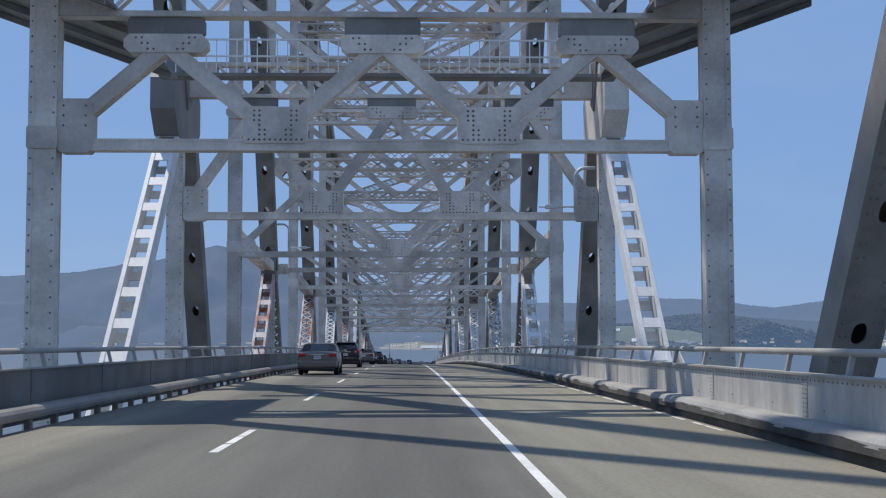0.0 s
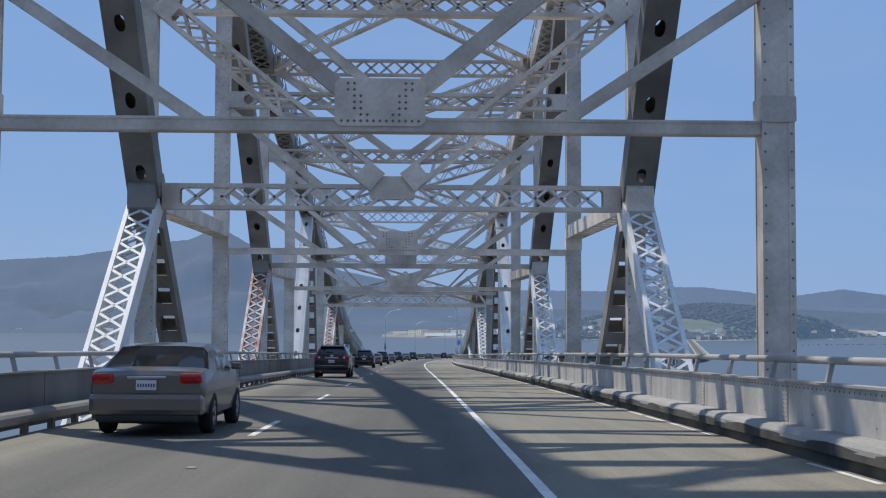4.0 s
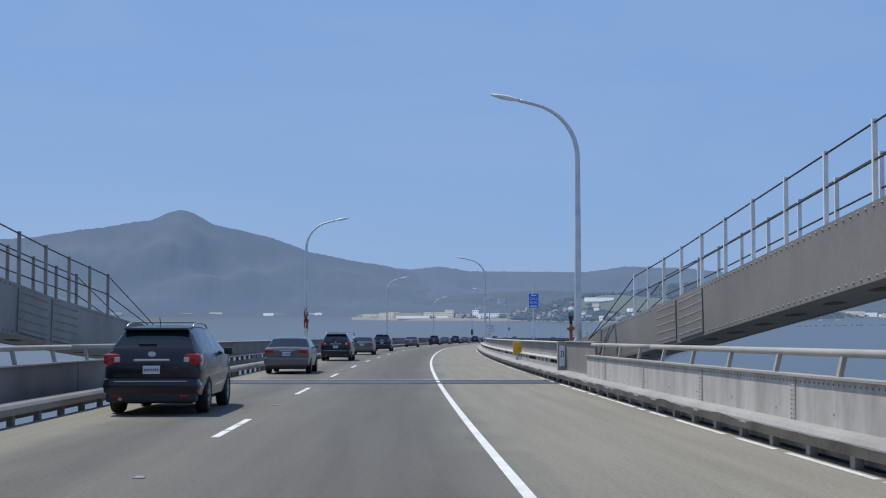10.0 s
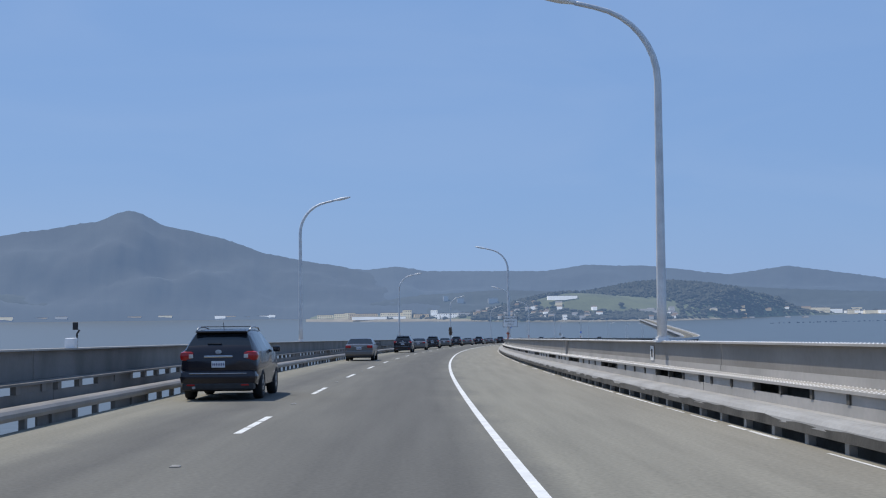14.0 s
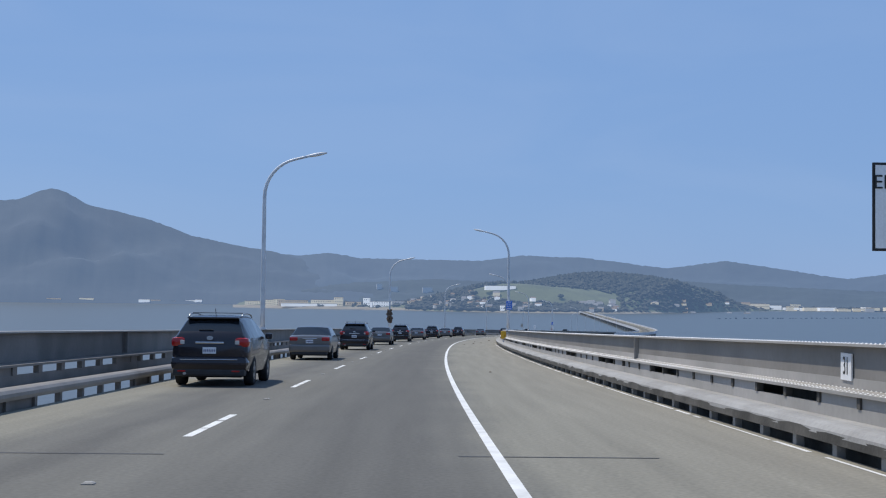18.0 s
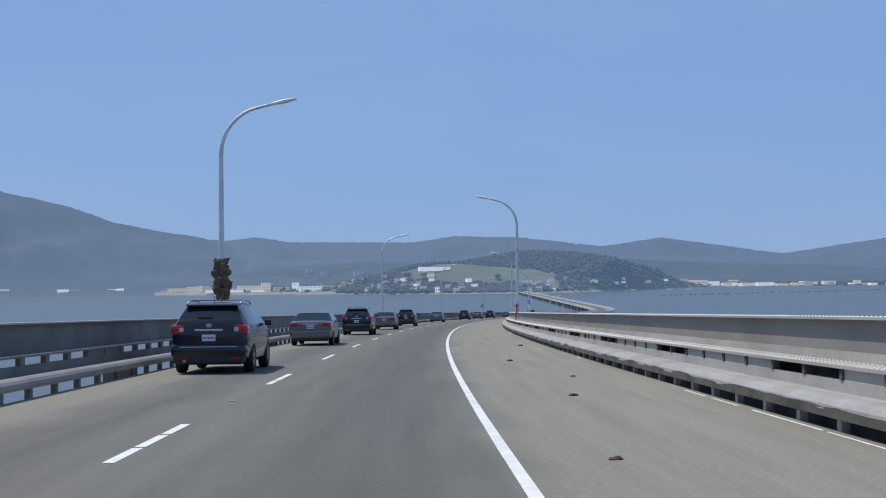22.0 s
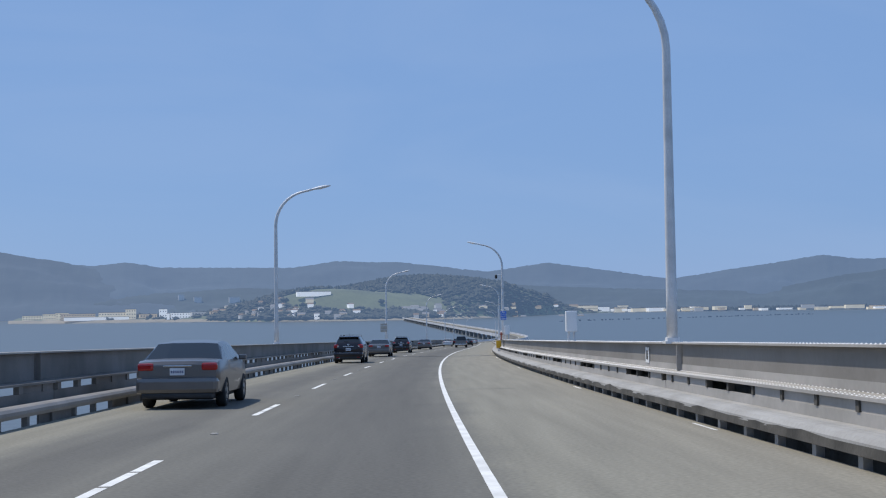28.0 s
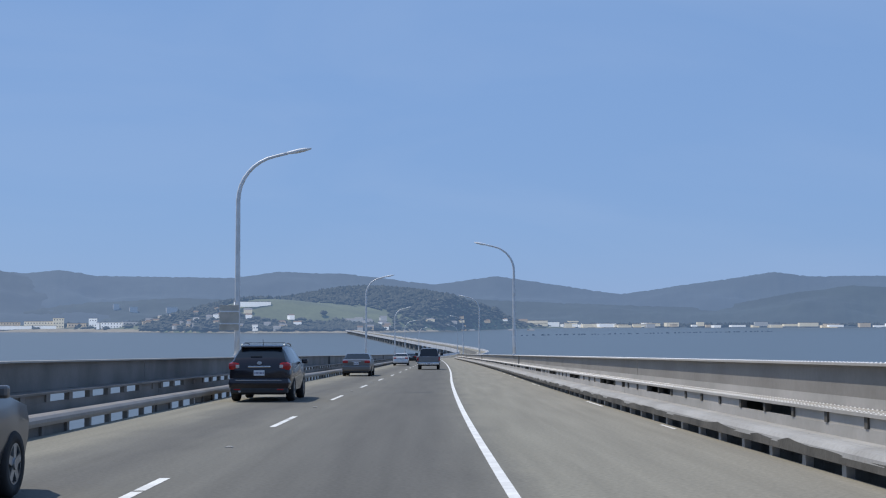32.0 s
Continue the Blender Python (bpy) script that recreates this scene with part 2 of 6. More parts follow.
class Mesh:
    """Lists of corners and faces, filled quickly."""
    def __init__(self):
        self.v, self.f, self.heads = [], [], ([], [])

    def quad_tube(self, rings, caps=True):
        base, n = len(self.v), len(rings[0])
        for r in rings:
            self.v += [tuple(p) for p in r]
        for i in range(len(rings) - 1):
            for j in range(n):
                a, b = base + i * n + j, base + i * n + (j + 1) % n
                self.f.append((a, b, b + n, a + n))
        if caps:
            self.f.append(tuple(base + j for j in reversed(range(n))))
            self.f.append(tuple(base + (len(rings) - 1) * n + j for j in range(n)))

    def bar(self, a, b, u, v, w, d):
        """A box from a to b; u, v: its unit cross axes; w, d: its widths along them."""
        u, v = u * (w / 2), v * (d / 2)
        self.quad_tube([[p - u - v, p + u - v, p + u + v, p - u + v] for p in (a, b)])

    def box(self, lo, hi):
        (x0, y0, z0), (x1, y1, z1) = lo, hi
        self.quad_tube([[(x0, y0, z), (x1, y0, z), (x1, y1, z), (x0, y1, z)] for z in (z0, z1)])

    def rivet(self, c, u, v, n, r=0.022, h=0.018):
        v_, f_ = self.heads
        k = len(v_)
        v_ += [tuple(c + u * r), tuple(c + v * r), tuple(c - u * r), tuple(c - v * r), tuple(c + n * h)]
        f_ += [(k, k + 1, k + 4), (k + 1, k + 2, k + 4), (k + 2, k + 3, k + 4), (k + 3, k, k + 4)]

    def data(self):
        return (self.v, self.f, self.heads) if self.f else self.heads


def widen(s):
    """The right-hand kerb swings out a little where the trusses end."""
    return float(np.interp(s, (230, 292), (0.0, 1.0)))


def sweep(prof, s0, s1, step=4.0, caps=True, grow=0.0):
    """A closed outline of (x, z) drawn along the road."""
    m = Mesh()
    n = max(1, int(math.ceil((s1 - s0) / step)))
    m.quad_tube([[P(q, x + grow * widen(q), z) for x, z in prof] for q in [s0 + (s1 - s0) * i / n for i in range(n + 1)]], caps)
    return m


def strip(x0, x1, s0, s1, z=0.0, step=4.0, m=None, grow=0.0):
    m = m or Mesh()
    n = max(1, int(math.ceil((s1 - s0) / step)))
    base = len(m.v)
    for i in range(n + 1):
        s = s0 + (s1 - s0) * i / n
        g = grow * widen(s)
        m.v += [tuple(P(s, x0 + g, z)), tuple(P(s, x1 + g, z))]
    for i in range(n):
        a = base + 2 * i
        m.f.append((a, a + 1, a + 3, a + 2))
    return m


def side_x(side, off):
    """Metres off the bridge's middle, on its right (1) or left (-1) side."""
    return AXIS + side * off


def side_prof(side, prof):
    pts = [(side_x(side, x), z) for x, z in prof]
    return pts if side > 0 else pts[::-1]


# ---- water and the roadway ----
wm = bpy.data.materials.new("bay water")
wm.use_nodes = True
wb, wt = wm.node_tree.nodes["Principled BSDF"], wm.node_tree
wb.inputs["Base Color"].default_value, wb.inputs["Roughness"].default_value = (0.075, 0.093, 0.1, 1), 0.33
wc, wnoise, wbump = wt.nodes.new("ShaderNodeTexCoord"), wt.nodes.new("ShaderNodeTexNoise"), wt.nodes.new("ShaderNodeBump")
wnoise.inputs["Scale"].default_value, wnoise.inputs["Detail"].default_value = 0.12, 6
wbump.inputs["Strength"].default_value, wbump.inputs["Distance"].default_value = 0.5, 0.6
wt.links.new(wc.outputs["Object"], wnoise.inputs["Vector"])
wt.links.new(wnoise.outputs[0], wbump.inputs["Height"])
wt.links.new(wbump.outputs[0], wb.inputs["Normal"])
wat = Mesh()
for i in range(24):
    for j in range(24):
        x0, x1 = -5200 + i * 450, -5200 + (i + 1) * 450
        y0, y1 = -5400 + j * 450, -5400 + (j + 1) * 450
        k = len(wat.v)
        wat.v += [(x0, y0, 0), (x1, y0, 0), (x1, y1, 0), (x0, y1, 0)]
        wat.f.append((k, k + 1, k + 2, k + 3))
tagged(part("water", wat.data(), wm), "calm blue-grey bay water with fine ripples", "water", kind="structure")

ROAD_L, ROAD_R = -6.15, 5.1
deck = Mesh()
cuts = [ROAD_L, -2.45, 1.23, ROAD_R]
ss = list(np.arange(-60, 900, 3.0)) + list(np.arange(900, 2710, 12.0))
uvs = []
for s in ss:
    for x in cuts:
        deck.v.append(tuple(P(s, x, 0)))
        uvs.append((x, s))
for i in range(len(ss) - 1):
    for j in range(3):
        a = i * 4 + j
        deck.f.append((a, a + 1, a + 5, a + 4))
road = part("road", deck.data(), ROAD)
lay = road.data.uv_layers.new(name="UVMap")
for lp in road.data.loops:
    lay.data[lp.index].uv = uvs[lp.vertex_index]
tagged(road, "three-lane grey roadway with a tan worn shoulder", "road", kind="structure")
slab = sweep([(ROAD_L, -0.35), (ROAD_R, -0.35), (ROAD_R, -0.01), (ROAD_L, -0.01)], -60, 2705, 10)
tagged(part("road_slab", slab.data(), CONCRETE), "concrete bridge deck slab under the roadway", "road", kind="structure")
tagged(part("edge_line", strip(1.17, 1.29, -60, 1500, 0.004).data(), WHITE), "solid white line between lane and shoulder", "road marking", kind="structure")
rnd = random.Random(4)
thin = Mesh()
s = 20.0
while s < 900:
    ln = rnd.uniform(0.5, 3.5)
    w = rnd.uniform(0.06, 0.1) if s < 287 else rnd.uniform(0.04, 0.08)
    if rnd.random() < (0.93 if s < 560 else 0.45):
        strip(4.7, 4.7 + w, s, s + ln, 0.004, 3, thin, 0.2)
    s += ln + rnd.uniform(0.1, 0.8 if s < 560 else 5)
tagged(part("worn_line", thin.data(), WHITE), "patchy worn white line along the kerb", "road marking", kind="structure")
lane = empty("lane_line", "broken white lane line of short dashes", "road marking", kind="structure")
MARKS = [(-4, -41.5), (0, 16.4), (15, 234.8), (17, 263.7), (20, 306.3), (23, 348.9), (31, 457.5), (35, 512), (40, 577.5), (44, 630.9), (51, 724), (55, 778.2), (56, 794.5), (96, 1366)]
for k in range(-4, 96):
    s = float(np.interp(k, *zip(*MARKS)))
    m = Mesh()
    for q in range(3):
        strip(-2.6, -2.48, s + q * 1.43, s + q * 1.43 + 1.32, 0.004, 2, m)
    part("dash", m.data(), WHITE, lane)
dot = Mesh()
dot.quad_tube([[(-a, -a, z), (a, -a, z), (a, a, z), (-a, a, z)] for a, z in ((0.055, 0.0), (0.055, 0.008), (0.035, 0.02))])
stud = None
for k in range(-1, 60):
    s = float(np.interp(k + 0.5, *zip(*MARKS))) + 1.8
    ob = part("lane_stud", dot.data(), STUD, lane) if stud is None else new("lane_stud", stud)
    stud, ob.parent = ob.data, lane
    ob.matrix_world = Matrix.Translation(P(s, -2.54, 0.002)) @ pose(0, 0, 0, 0, 0, heading(s))

# ---- kerb rails and parapets along both sides ----
TRUSS_END = 287.6
for side in (1, -1):
    nm = "right" if side > 0 else "left"
    for s0 in np.arange(-40, 1130, 90.0):
        s1 = s0 + 89.96
        k = empty("kerb_rail", "low rounded concrete kerb rail on short posts" if side > 0 else "low rounded rail on short posts beside the roadway",
                  "kerb", group="kerb rails", kind="structure")
        o, gr = (5.5, 0.18) if side > 0 else (5.4, 0.0)
        nose = [(o + 0.02, 0.17), (o + 0.27, 0.17), (o + 0.27, 0.36), (o + 0.13, 0.358), (o + 0.05, 0.335), (o + 0.005, 0.285), (o, 0.23)]
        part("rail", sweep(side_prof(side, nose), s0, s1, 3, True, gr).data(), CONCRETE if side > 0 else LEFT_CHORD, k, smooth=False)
        if side > 0:
            ragged = Mesh()
            n = int((s1 - s0) / 0.5)
            ragged.quad_tube([[P(q, side_x(side, x) + gr * widen(q), z) for x, z in ((o - 0.006, 0.150), (o + 0.04, 0.150), (o + 0.04, zt_), (o + 0.002, zt_))]
                              for q, zt_ in [(s0 + (s1 - s0) * i / n, 0.262 + 0.06 * noise.noise((i * 0.37, s0, 0)) + 0.04 * noise.noise((i * 1.3, s0, 4))) for i in range(n + 1)]])
            part("stained_edge", ragged.data(), STAINED_SHADE, k)
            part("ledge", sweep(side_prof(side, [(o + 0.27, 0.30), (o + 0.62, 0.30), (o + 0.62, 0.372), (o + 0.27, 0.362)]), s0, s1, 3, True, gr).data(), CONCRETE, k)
            # Dark back plate paints the shade in the gap under the rail.
            part("back_plate", sweep(side_prof(side, [(o + 0.36, -0.3), (o + 0.41, -0.3), (o + 0.41, 0.29), (o + 0.36, 0.29)]), s0, s1, 6, True, gr).data(), STAINED_SHADE, k)
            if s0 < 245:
                part("kerb_face", sweep(side_prof(side, [(o + 0.06, -0.01), (o + 0.16, -0.01), (o + 0.16, 0.2), (o + 0.09, 0.2)]), s0, min(s1, 245), 4, True, gr).data(), STAINED_SHADE, k)
        pm = None
        for s in np.arange(max(s0 + 0.7, 245 if side > 0 else s0 + 0.7), s1 - 0.3, 1.55):
            if pm is None:
                b = Mesh()
                b.box((-0.05, -0.075, -0.02), (0.05, 0.075, 0.2))
                ob = part("post", b.data(), CONCRETE if side > 0 else LEFT_SHADE_STEEL, k)
                pm = ob.data
            else:
                ob = new("post", pm)
                ob.parent = k
            ob.matrix_world = Matrix.Translation(P(s, side_x(side, o + 0.12) + gr * widen(s), 0)) @ pose(0, 0, 0, 0, 0, heading(s))

# ---- the steel trusses ----
NODE0, PANEL = 29.7, 15.45
TOP = [(-60, 48), (-20, 46), (28, 42), (60, 37), (91, 31), (106, 28), (122, 25), (137.5, 22.3), (153, 19.6), (168.6, 17.0), (184, 14.5), (200, 12.0), (215.5, 9.5),
       (230, 7.0), (242.5, 4.9), (256, 3.1), (275, 1.75), (295, 0.65)]
LOW = -8.0


def node_s(k):
    return {0: 28.9, 12: 213.0, 14: 241.9, 15: 256.0, 16: 274.0, 17: 295.0}.get(k, NODE0 + PANEL * k)


def top_z(s):
    return float(np.interp(s, *zip(*TOP)))


def right_at(s):
    h = np.interp(s, S, head)
    return Vector((math.cos(h), -math.sin(h), 0))


def axes(a, b, u):
    d = (b - a).normalized()
    v = d.cross(u).normalized()
    return d, v.cross(d).normalized(), v


def solid(m, a, b, u, w, d, strips=True, rivets=0.0, faces=(1, -1)):
    """A riveted box member with raised edge strips."""
    ax, u, v = axes(a, b, u)
    m.bar(a, b, u, v, w * 0.94, d * 0.94)
    if strips:
        e = min(0.13, w * 0.2)
        for i in (-1, 1):
            for j in (-1, 1):
                o = u * (i * (w / 2 - e / 2)) + v * (j * (d / 2 - 0.012))
                m.bar(a + o, b + o, u, v, e, 0.03)
        if rivets:
            ln = (b - a).length
            for k in range(int(ln / rivets)):
                for i in (-1, 1):
                    for j in faces:
                        m.rivet(a + ax * ((k + 0.5) * rivets) + u * (i * (w / 2 - e / 2)) + v * (j * (d / 2 + 0.003)), u, ax, v * j, 0.03, 0.022)


def laced(m, a, b, u, w, d, kind="cross", pitch=None, bar=0.07, split=None, cover=0.22):
    """Two side plates joined on both faces by crossing bars, zigzag bars or batten plates."""
    ax, u, v = axes(a, b, u)
    ln = (b - a).length
    for i in (-1, 1):
        o = u * (i * (w / 2 - 0.05))
        m.bar(a + o, b + o, u, v, 0.10, d)
        for j in (-1, 1):
            q = u * (i * (w / 2 - 0.07)) + v * (j * d / 2)
            m.bar(a + q, b + q, u, v, 0.12, 0.03)
    n = max(2, int(round(ln / (pitch or w))))
    st = ln / n
    for j in (-1, 1):
        f = v * (j * (d / 2 - 0.02))
        own = split is not None and (v * j).y < 0
        for k in range(n):
            p, q = a + ax * (k * st) + f, a + ax * ((k + 1) * st) + f
            o = u * (w / 2 - 0.08)
            if kind == "batten":
                c = (p + q) / 2
                if own:
                    split.append(Mesh())
                (split[-1] if own else m).bar(c - ax * st * cover, c + ax * st * cover, u, v, w - 0.1, 0.03)
                continue
            ends = [(p - o, q + o), (p + o, q - o)] if kind == "cross" else [(p - o, q + o) if k % 2 else (p + o, q - o)]
            for e0, e1 in ends:
                dd = (e1 - e0).normalized()
                if own:
                    split.append(Mesh())
                (split[-1] if own else m).bar(e0, e1, dd.cross(v).normalized(), v, bar, 0.025)
    for t in (0, 1):
        c = a if t == 0 else b
        sg = 1 if t == 0 else -1
        for j in (-1, 1):
            f = v * (j * (d / 2 + 0.004))
            m.bar(c + f, c + f + ax * (sg * w * 0.9), u, v, w - 0.02, 0.02)


def lacing(split, mat, parent, name="lacing_bar"):
    for b in split:
        part(name, b.data(), mat, parent)


def holed(m, a, b, u, w, d, pitch=1.6, hole=(0.30, 0.5), rivets=0.0):
    """A box member whose two broad faces have oval hand holes."""
    ax, u, v = axes(a, b, u)
    ln = (b - a).length
    n = max(1, int(round(ln / pitch)))
    st = ln / n
    for i in (-1, 1):
        o = u * (i * (w / 2 - 0.03))
        m.bar(a + o, b + o, u, v, 0.06, d)
    rx, ry = hole[0] / 2, hole[1] / 2
    for j in (-1, 1):
        for k in range(n):
            c = a + ax * ((k + 0.5) * st) + v * (j * (d / 2 - 0.01))
            base = len(m.v)
            for q in range(16):
                t = 2 * math.pi * q / 16
                cx, cy = math.cos(t), math.sin(t)
                g = max(abs(cx), abs(cy))
                m.v.append(tuple(c + u * (cx / g * (w / 2 - 0.01)) + ax * (cy / g * st / 2)))
                m.v.append(tuple(c + u * (cx * rx) + ax * (math.copysign(abs(cy) ** 0.8, cy) * ry)))
                m.v.append(tuple(c + u * (cx * rx) + ax * (math.copysign(abs(cy) ** 0.8, cy) * ry) - v * (j * 0.05)))
            for q in range(16):
                x, y = base + 3 * q, base + 3 * ((q + 1) % 16)
                m.f.append((x, y, y + 1, x + 1))
                m.f.append((x + 1, y + 1, y + 2, x + 2))
            if rivets:
                for r in range(int(st / rivets)):
                    for i in (-1, 1):
                        for off in (0.10, 0.2):
                            p = a + ax * (k * st + (r + 0.5) * rivets) + u * (i * (w / 2 - off)) + v * (j * (d / 2))
                            m.rivet(p, u, ax, v * j, 0.03, 0.022)


def plate(m, c, u, v, w, h, th, cut=0.25, rows=0):
    """A gusset plate with clipped corners and rows of rivets on both faces."""
    n = u.cross(v).normalized()
    k = cut * min(w, h)
    out = [(-w / 2 + k, -h / 2), (w / 2 - k, -h / 2), (w / 2, -h / 2 + k), (w / 2, h / 2 - k), (w / 2 - k, h / 2), (-w / 2 + k, h / 2), (-w / 2, h / 2 - k),
           (-w / 2, -h / 2 + k)]
    m.quad_tube([[c + u * x + v * y + n * t for x, y in out] for t in (-th / 2, th / 2)])
    for i in range(rows):
        for j in range(max(2, int(rows * w / h))):
            x = (j + 0.5) / max(2, int(rows * w / h)) - 0.5
            y = (i + 0.5) / rows - 0.5
            if abs(abs(x) - 0.27 - 0.2 * y) > 0.085 and y > -0.42:
                continue
            for t in (-1, 1):
                m.rivet(c + u * (x * w * 0.92) + v * (y * h * 0.92) + n * (t * th / 2), u, v, n * t, 0.034, 0.03)


UP = Vector((0, 0, 1))


def inner_splices(m, a, b, side):
    """Riveted splice plates on the chord's road side, near both ends, with rivet lines between."""
    ax = (b - a).normalized()
    n = right_at(200) * -side
    v = ax.cross(n).normalized()
    ln = (b - a).length
    for c in (1.3, ln - 1.3):
        p = a + ax * c + n * 0.512
        m.bar(p - ax * 1.1, p + ax * 1.1, v, n, 0.9, 0.03)
        for i in range(11):
            for j in range(5):
                m.rivet(p + ax * (-1.0 + i * 0.2) + v * (-0.36 + j * 0.18) + n * 0.016, ax, v, n, 0.032, 0.028)
    for i in range(int(ln / 0.3)):
        for j in (-0.46, 0.46):
            m.rivet(a + ax * (i * 0.3 + 0.15) + v * j + n * 0.502, ax, v, n, 0.03, 0.024)


for side in (1, -1):
    X = side_x(side, HALF)
    truss = empty("steel_truss", "riveted grey steel truss of posts, diagonals and a sloping top chord", "truss", group="bridge trusses", kind="structure")
    nodes = [node_s(k) for k in range(-4, 18)]
    for k, s in enumerate(nodes):
        kk = k - 4
        zt, u = top_z(s), right_at(s)
        # top chord to the next node
        if k + 1 < len(nodes):
            s2 = nodes[k + 1]
            a, b = P(s, X, zt), P(s2, X, top_z(s2))
            m = Mesh()
            if s < 229:
                laced(m, a, b, u, 1.0, 1.05, "cross", 0.95, 0.13)
                m.bar(a + UP * 0.5, b + UP * 0.5, u, UP, 1.02, 0.04)
                m.bar(a, b, u, UP, 0.88, 0.05)
            else:
                holed(m, a, b, u, 1.0, 1.05, 1.9, (0.34, 0.62))
            inner_splices(m, a, b, side)
            # Shade is painted in: left chord and low right chord take darker paint.
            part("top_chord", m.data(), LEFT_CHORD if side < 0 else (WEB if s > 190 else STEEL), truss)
        if s > 258:
            continue
        if kk % 2 == 0:
            # posts, with a wider lower shaft
            m = Mesh()
            a, b = P(s, X, LOW), P(s, X, zt - 0.3)
            solid(m, a, b, u, 0.76 if kk == 14 else 0.62, 0.52, True, 0.34, (1, -1))
            part("post", m.data(), PARAPET if side > 0 and s > 190 else STEEL, truss)
            if zt > 6.5:
                m = Mesh()
                plate(m, P(s, X, 5.9), u, UP, 0.68, 0.5, 0.56, 0.06, 0)
                part("splice_plate", m.data(), STEEL, truss)
        else:
            zj = 9.6 if kk in (-1, 1) else (5.9 if kk < 11 else zt - 0.3)
            s_up, s_dn, s_bk = s - PANEL, s + PANEL, s - PANEL
            j = P(s, X, zj)
            if zt > zj + 2:
                m = Mesh()
                holed(m, j, P(s_up, X, top_z(s_up) - 0.4), u, 0.95, 0.8, 2.4, (0.3, 0.55))
                # the shade on their downward faces is put into the dark paint
                part("main_diagonal", m.data(), STEEL_DARK, truss)
                m = Mesh()
                solid(m, j, P(s, X, zt), u, 0.5, 0.5)
                part("hanger", m.data(), STEEL, truss)
            m = Mesh()
            if kk == 3:
                laced(m, j, P(s + 10, X, LOW), u, 0.78, 0.6, "cross", 0.62, 0.1)
            elif kk < 6:
                holed(m, P(s + (1.5 if kk == 1 else 0), X, zj), P(s + (13 if kk < 0 else 10), X, LOW), u, 0.78, 0.7, 2.2, (0.24, 0.42), 0.25)
            else:
                laced(m, j, P(s + (9 if kk == 11 else PANEL), X, LOW), u, 0.8, 0.6, "batten", 1.35)
            # Dark paint stands for the shaded underside here too.
            part("main_diagonal", m.data(), STEEL_DARK, truss)
            if kk < 14:
                m = Mesh()
                solid(m, P(s - (1.3 if kk == 11 else 0), X, LOW), P(s - (1.3 if kk == 11 else 0), X, zj), u, 0.44 if kk == 11 else 0.56, 0.46, True, 0.4, (1, -1))
                part("post", m.data(), STEEL, truss)
            elif kk == 15:
                m = Mesh()
                solid(m, P(s + 0.5, X, LOW), P(s + 0.5, X, zj), u, 1.0, 0.8, True, 0.3, (1, -1))
                part("post", m.data(), WEB, truss)
            m = Mesh()
            kind = "batten" if kk < 4 else ("holed" if kk == 11 else "cross")
            # Pale paint, with the sun on these upward faces put into it
            pale = STEEL_RUST if side < 0 and kk in (3, 5, 9, 13) else (STEEL_FLAKED if kk == 5 else STEEL_PALE)
            if kind == "holed":
                holed(m, P(s - 1.3, X, zj), P(s_bk - 1.5, X, LOW), u, 0.9, 0.7, 2.0, (0.26, 0.42), 0.2)
            else:
                bars = [] if kk in (1, 3, 9, 13) else None
                laced(m, j, P(s - 12 if kk == 13 else s_bk - (2.5 if kk == 1 else 0), X, LOW if kk != 13 else -2.0), u, 0.74 if kk < 4 else (0.66 if kk == 15 else 0.95), 0.6, kind, 1.35 if kind == "batten" else 0.62, 0.09, bars, 0.15)
            member = part("sub_diagonal", m.data(), pale, truss)
            if kind != "holed" and bars:
                lacing(bars, pale, member, "batten_plate" if kind == "batten" else "lacing_bar")
            m = Mesh()
            plate(m, j, (P(s + 1, X) - P(s, X)).normalized(), UP, 5.2 if kk in (-1, 1) else 1.9, 2.6 if kk in (-1, 1) else 1.7, 0.82, 0.3, 0)
            part("gusset", m.data(), LEFT_CHORD if side < 0 else STEEL, truss)
            # struts in the truss from the joint to the posts on either side
            for s3 in ((s - PANEL,) if kk < 7 else (s + PANEL,)):
                if top_z(s3) > 7.5 and s3 < 225 and 1 < kk < 11:
                    m = Mesh()
                    laced(m, P(s3, X, 6.4), j, u, 0.7, 0.5, "batten", 1.2)
                    part("longitudinal_strut", m.data(), STEEL, truss)

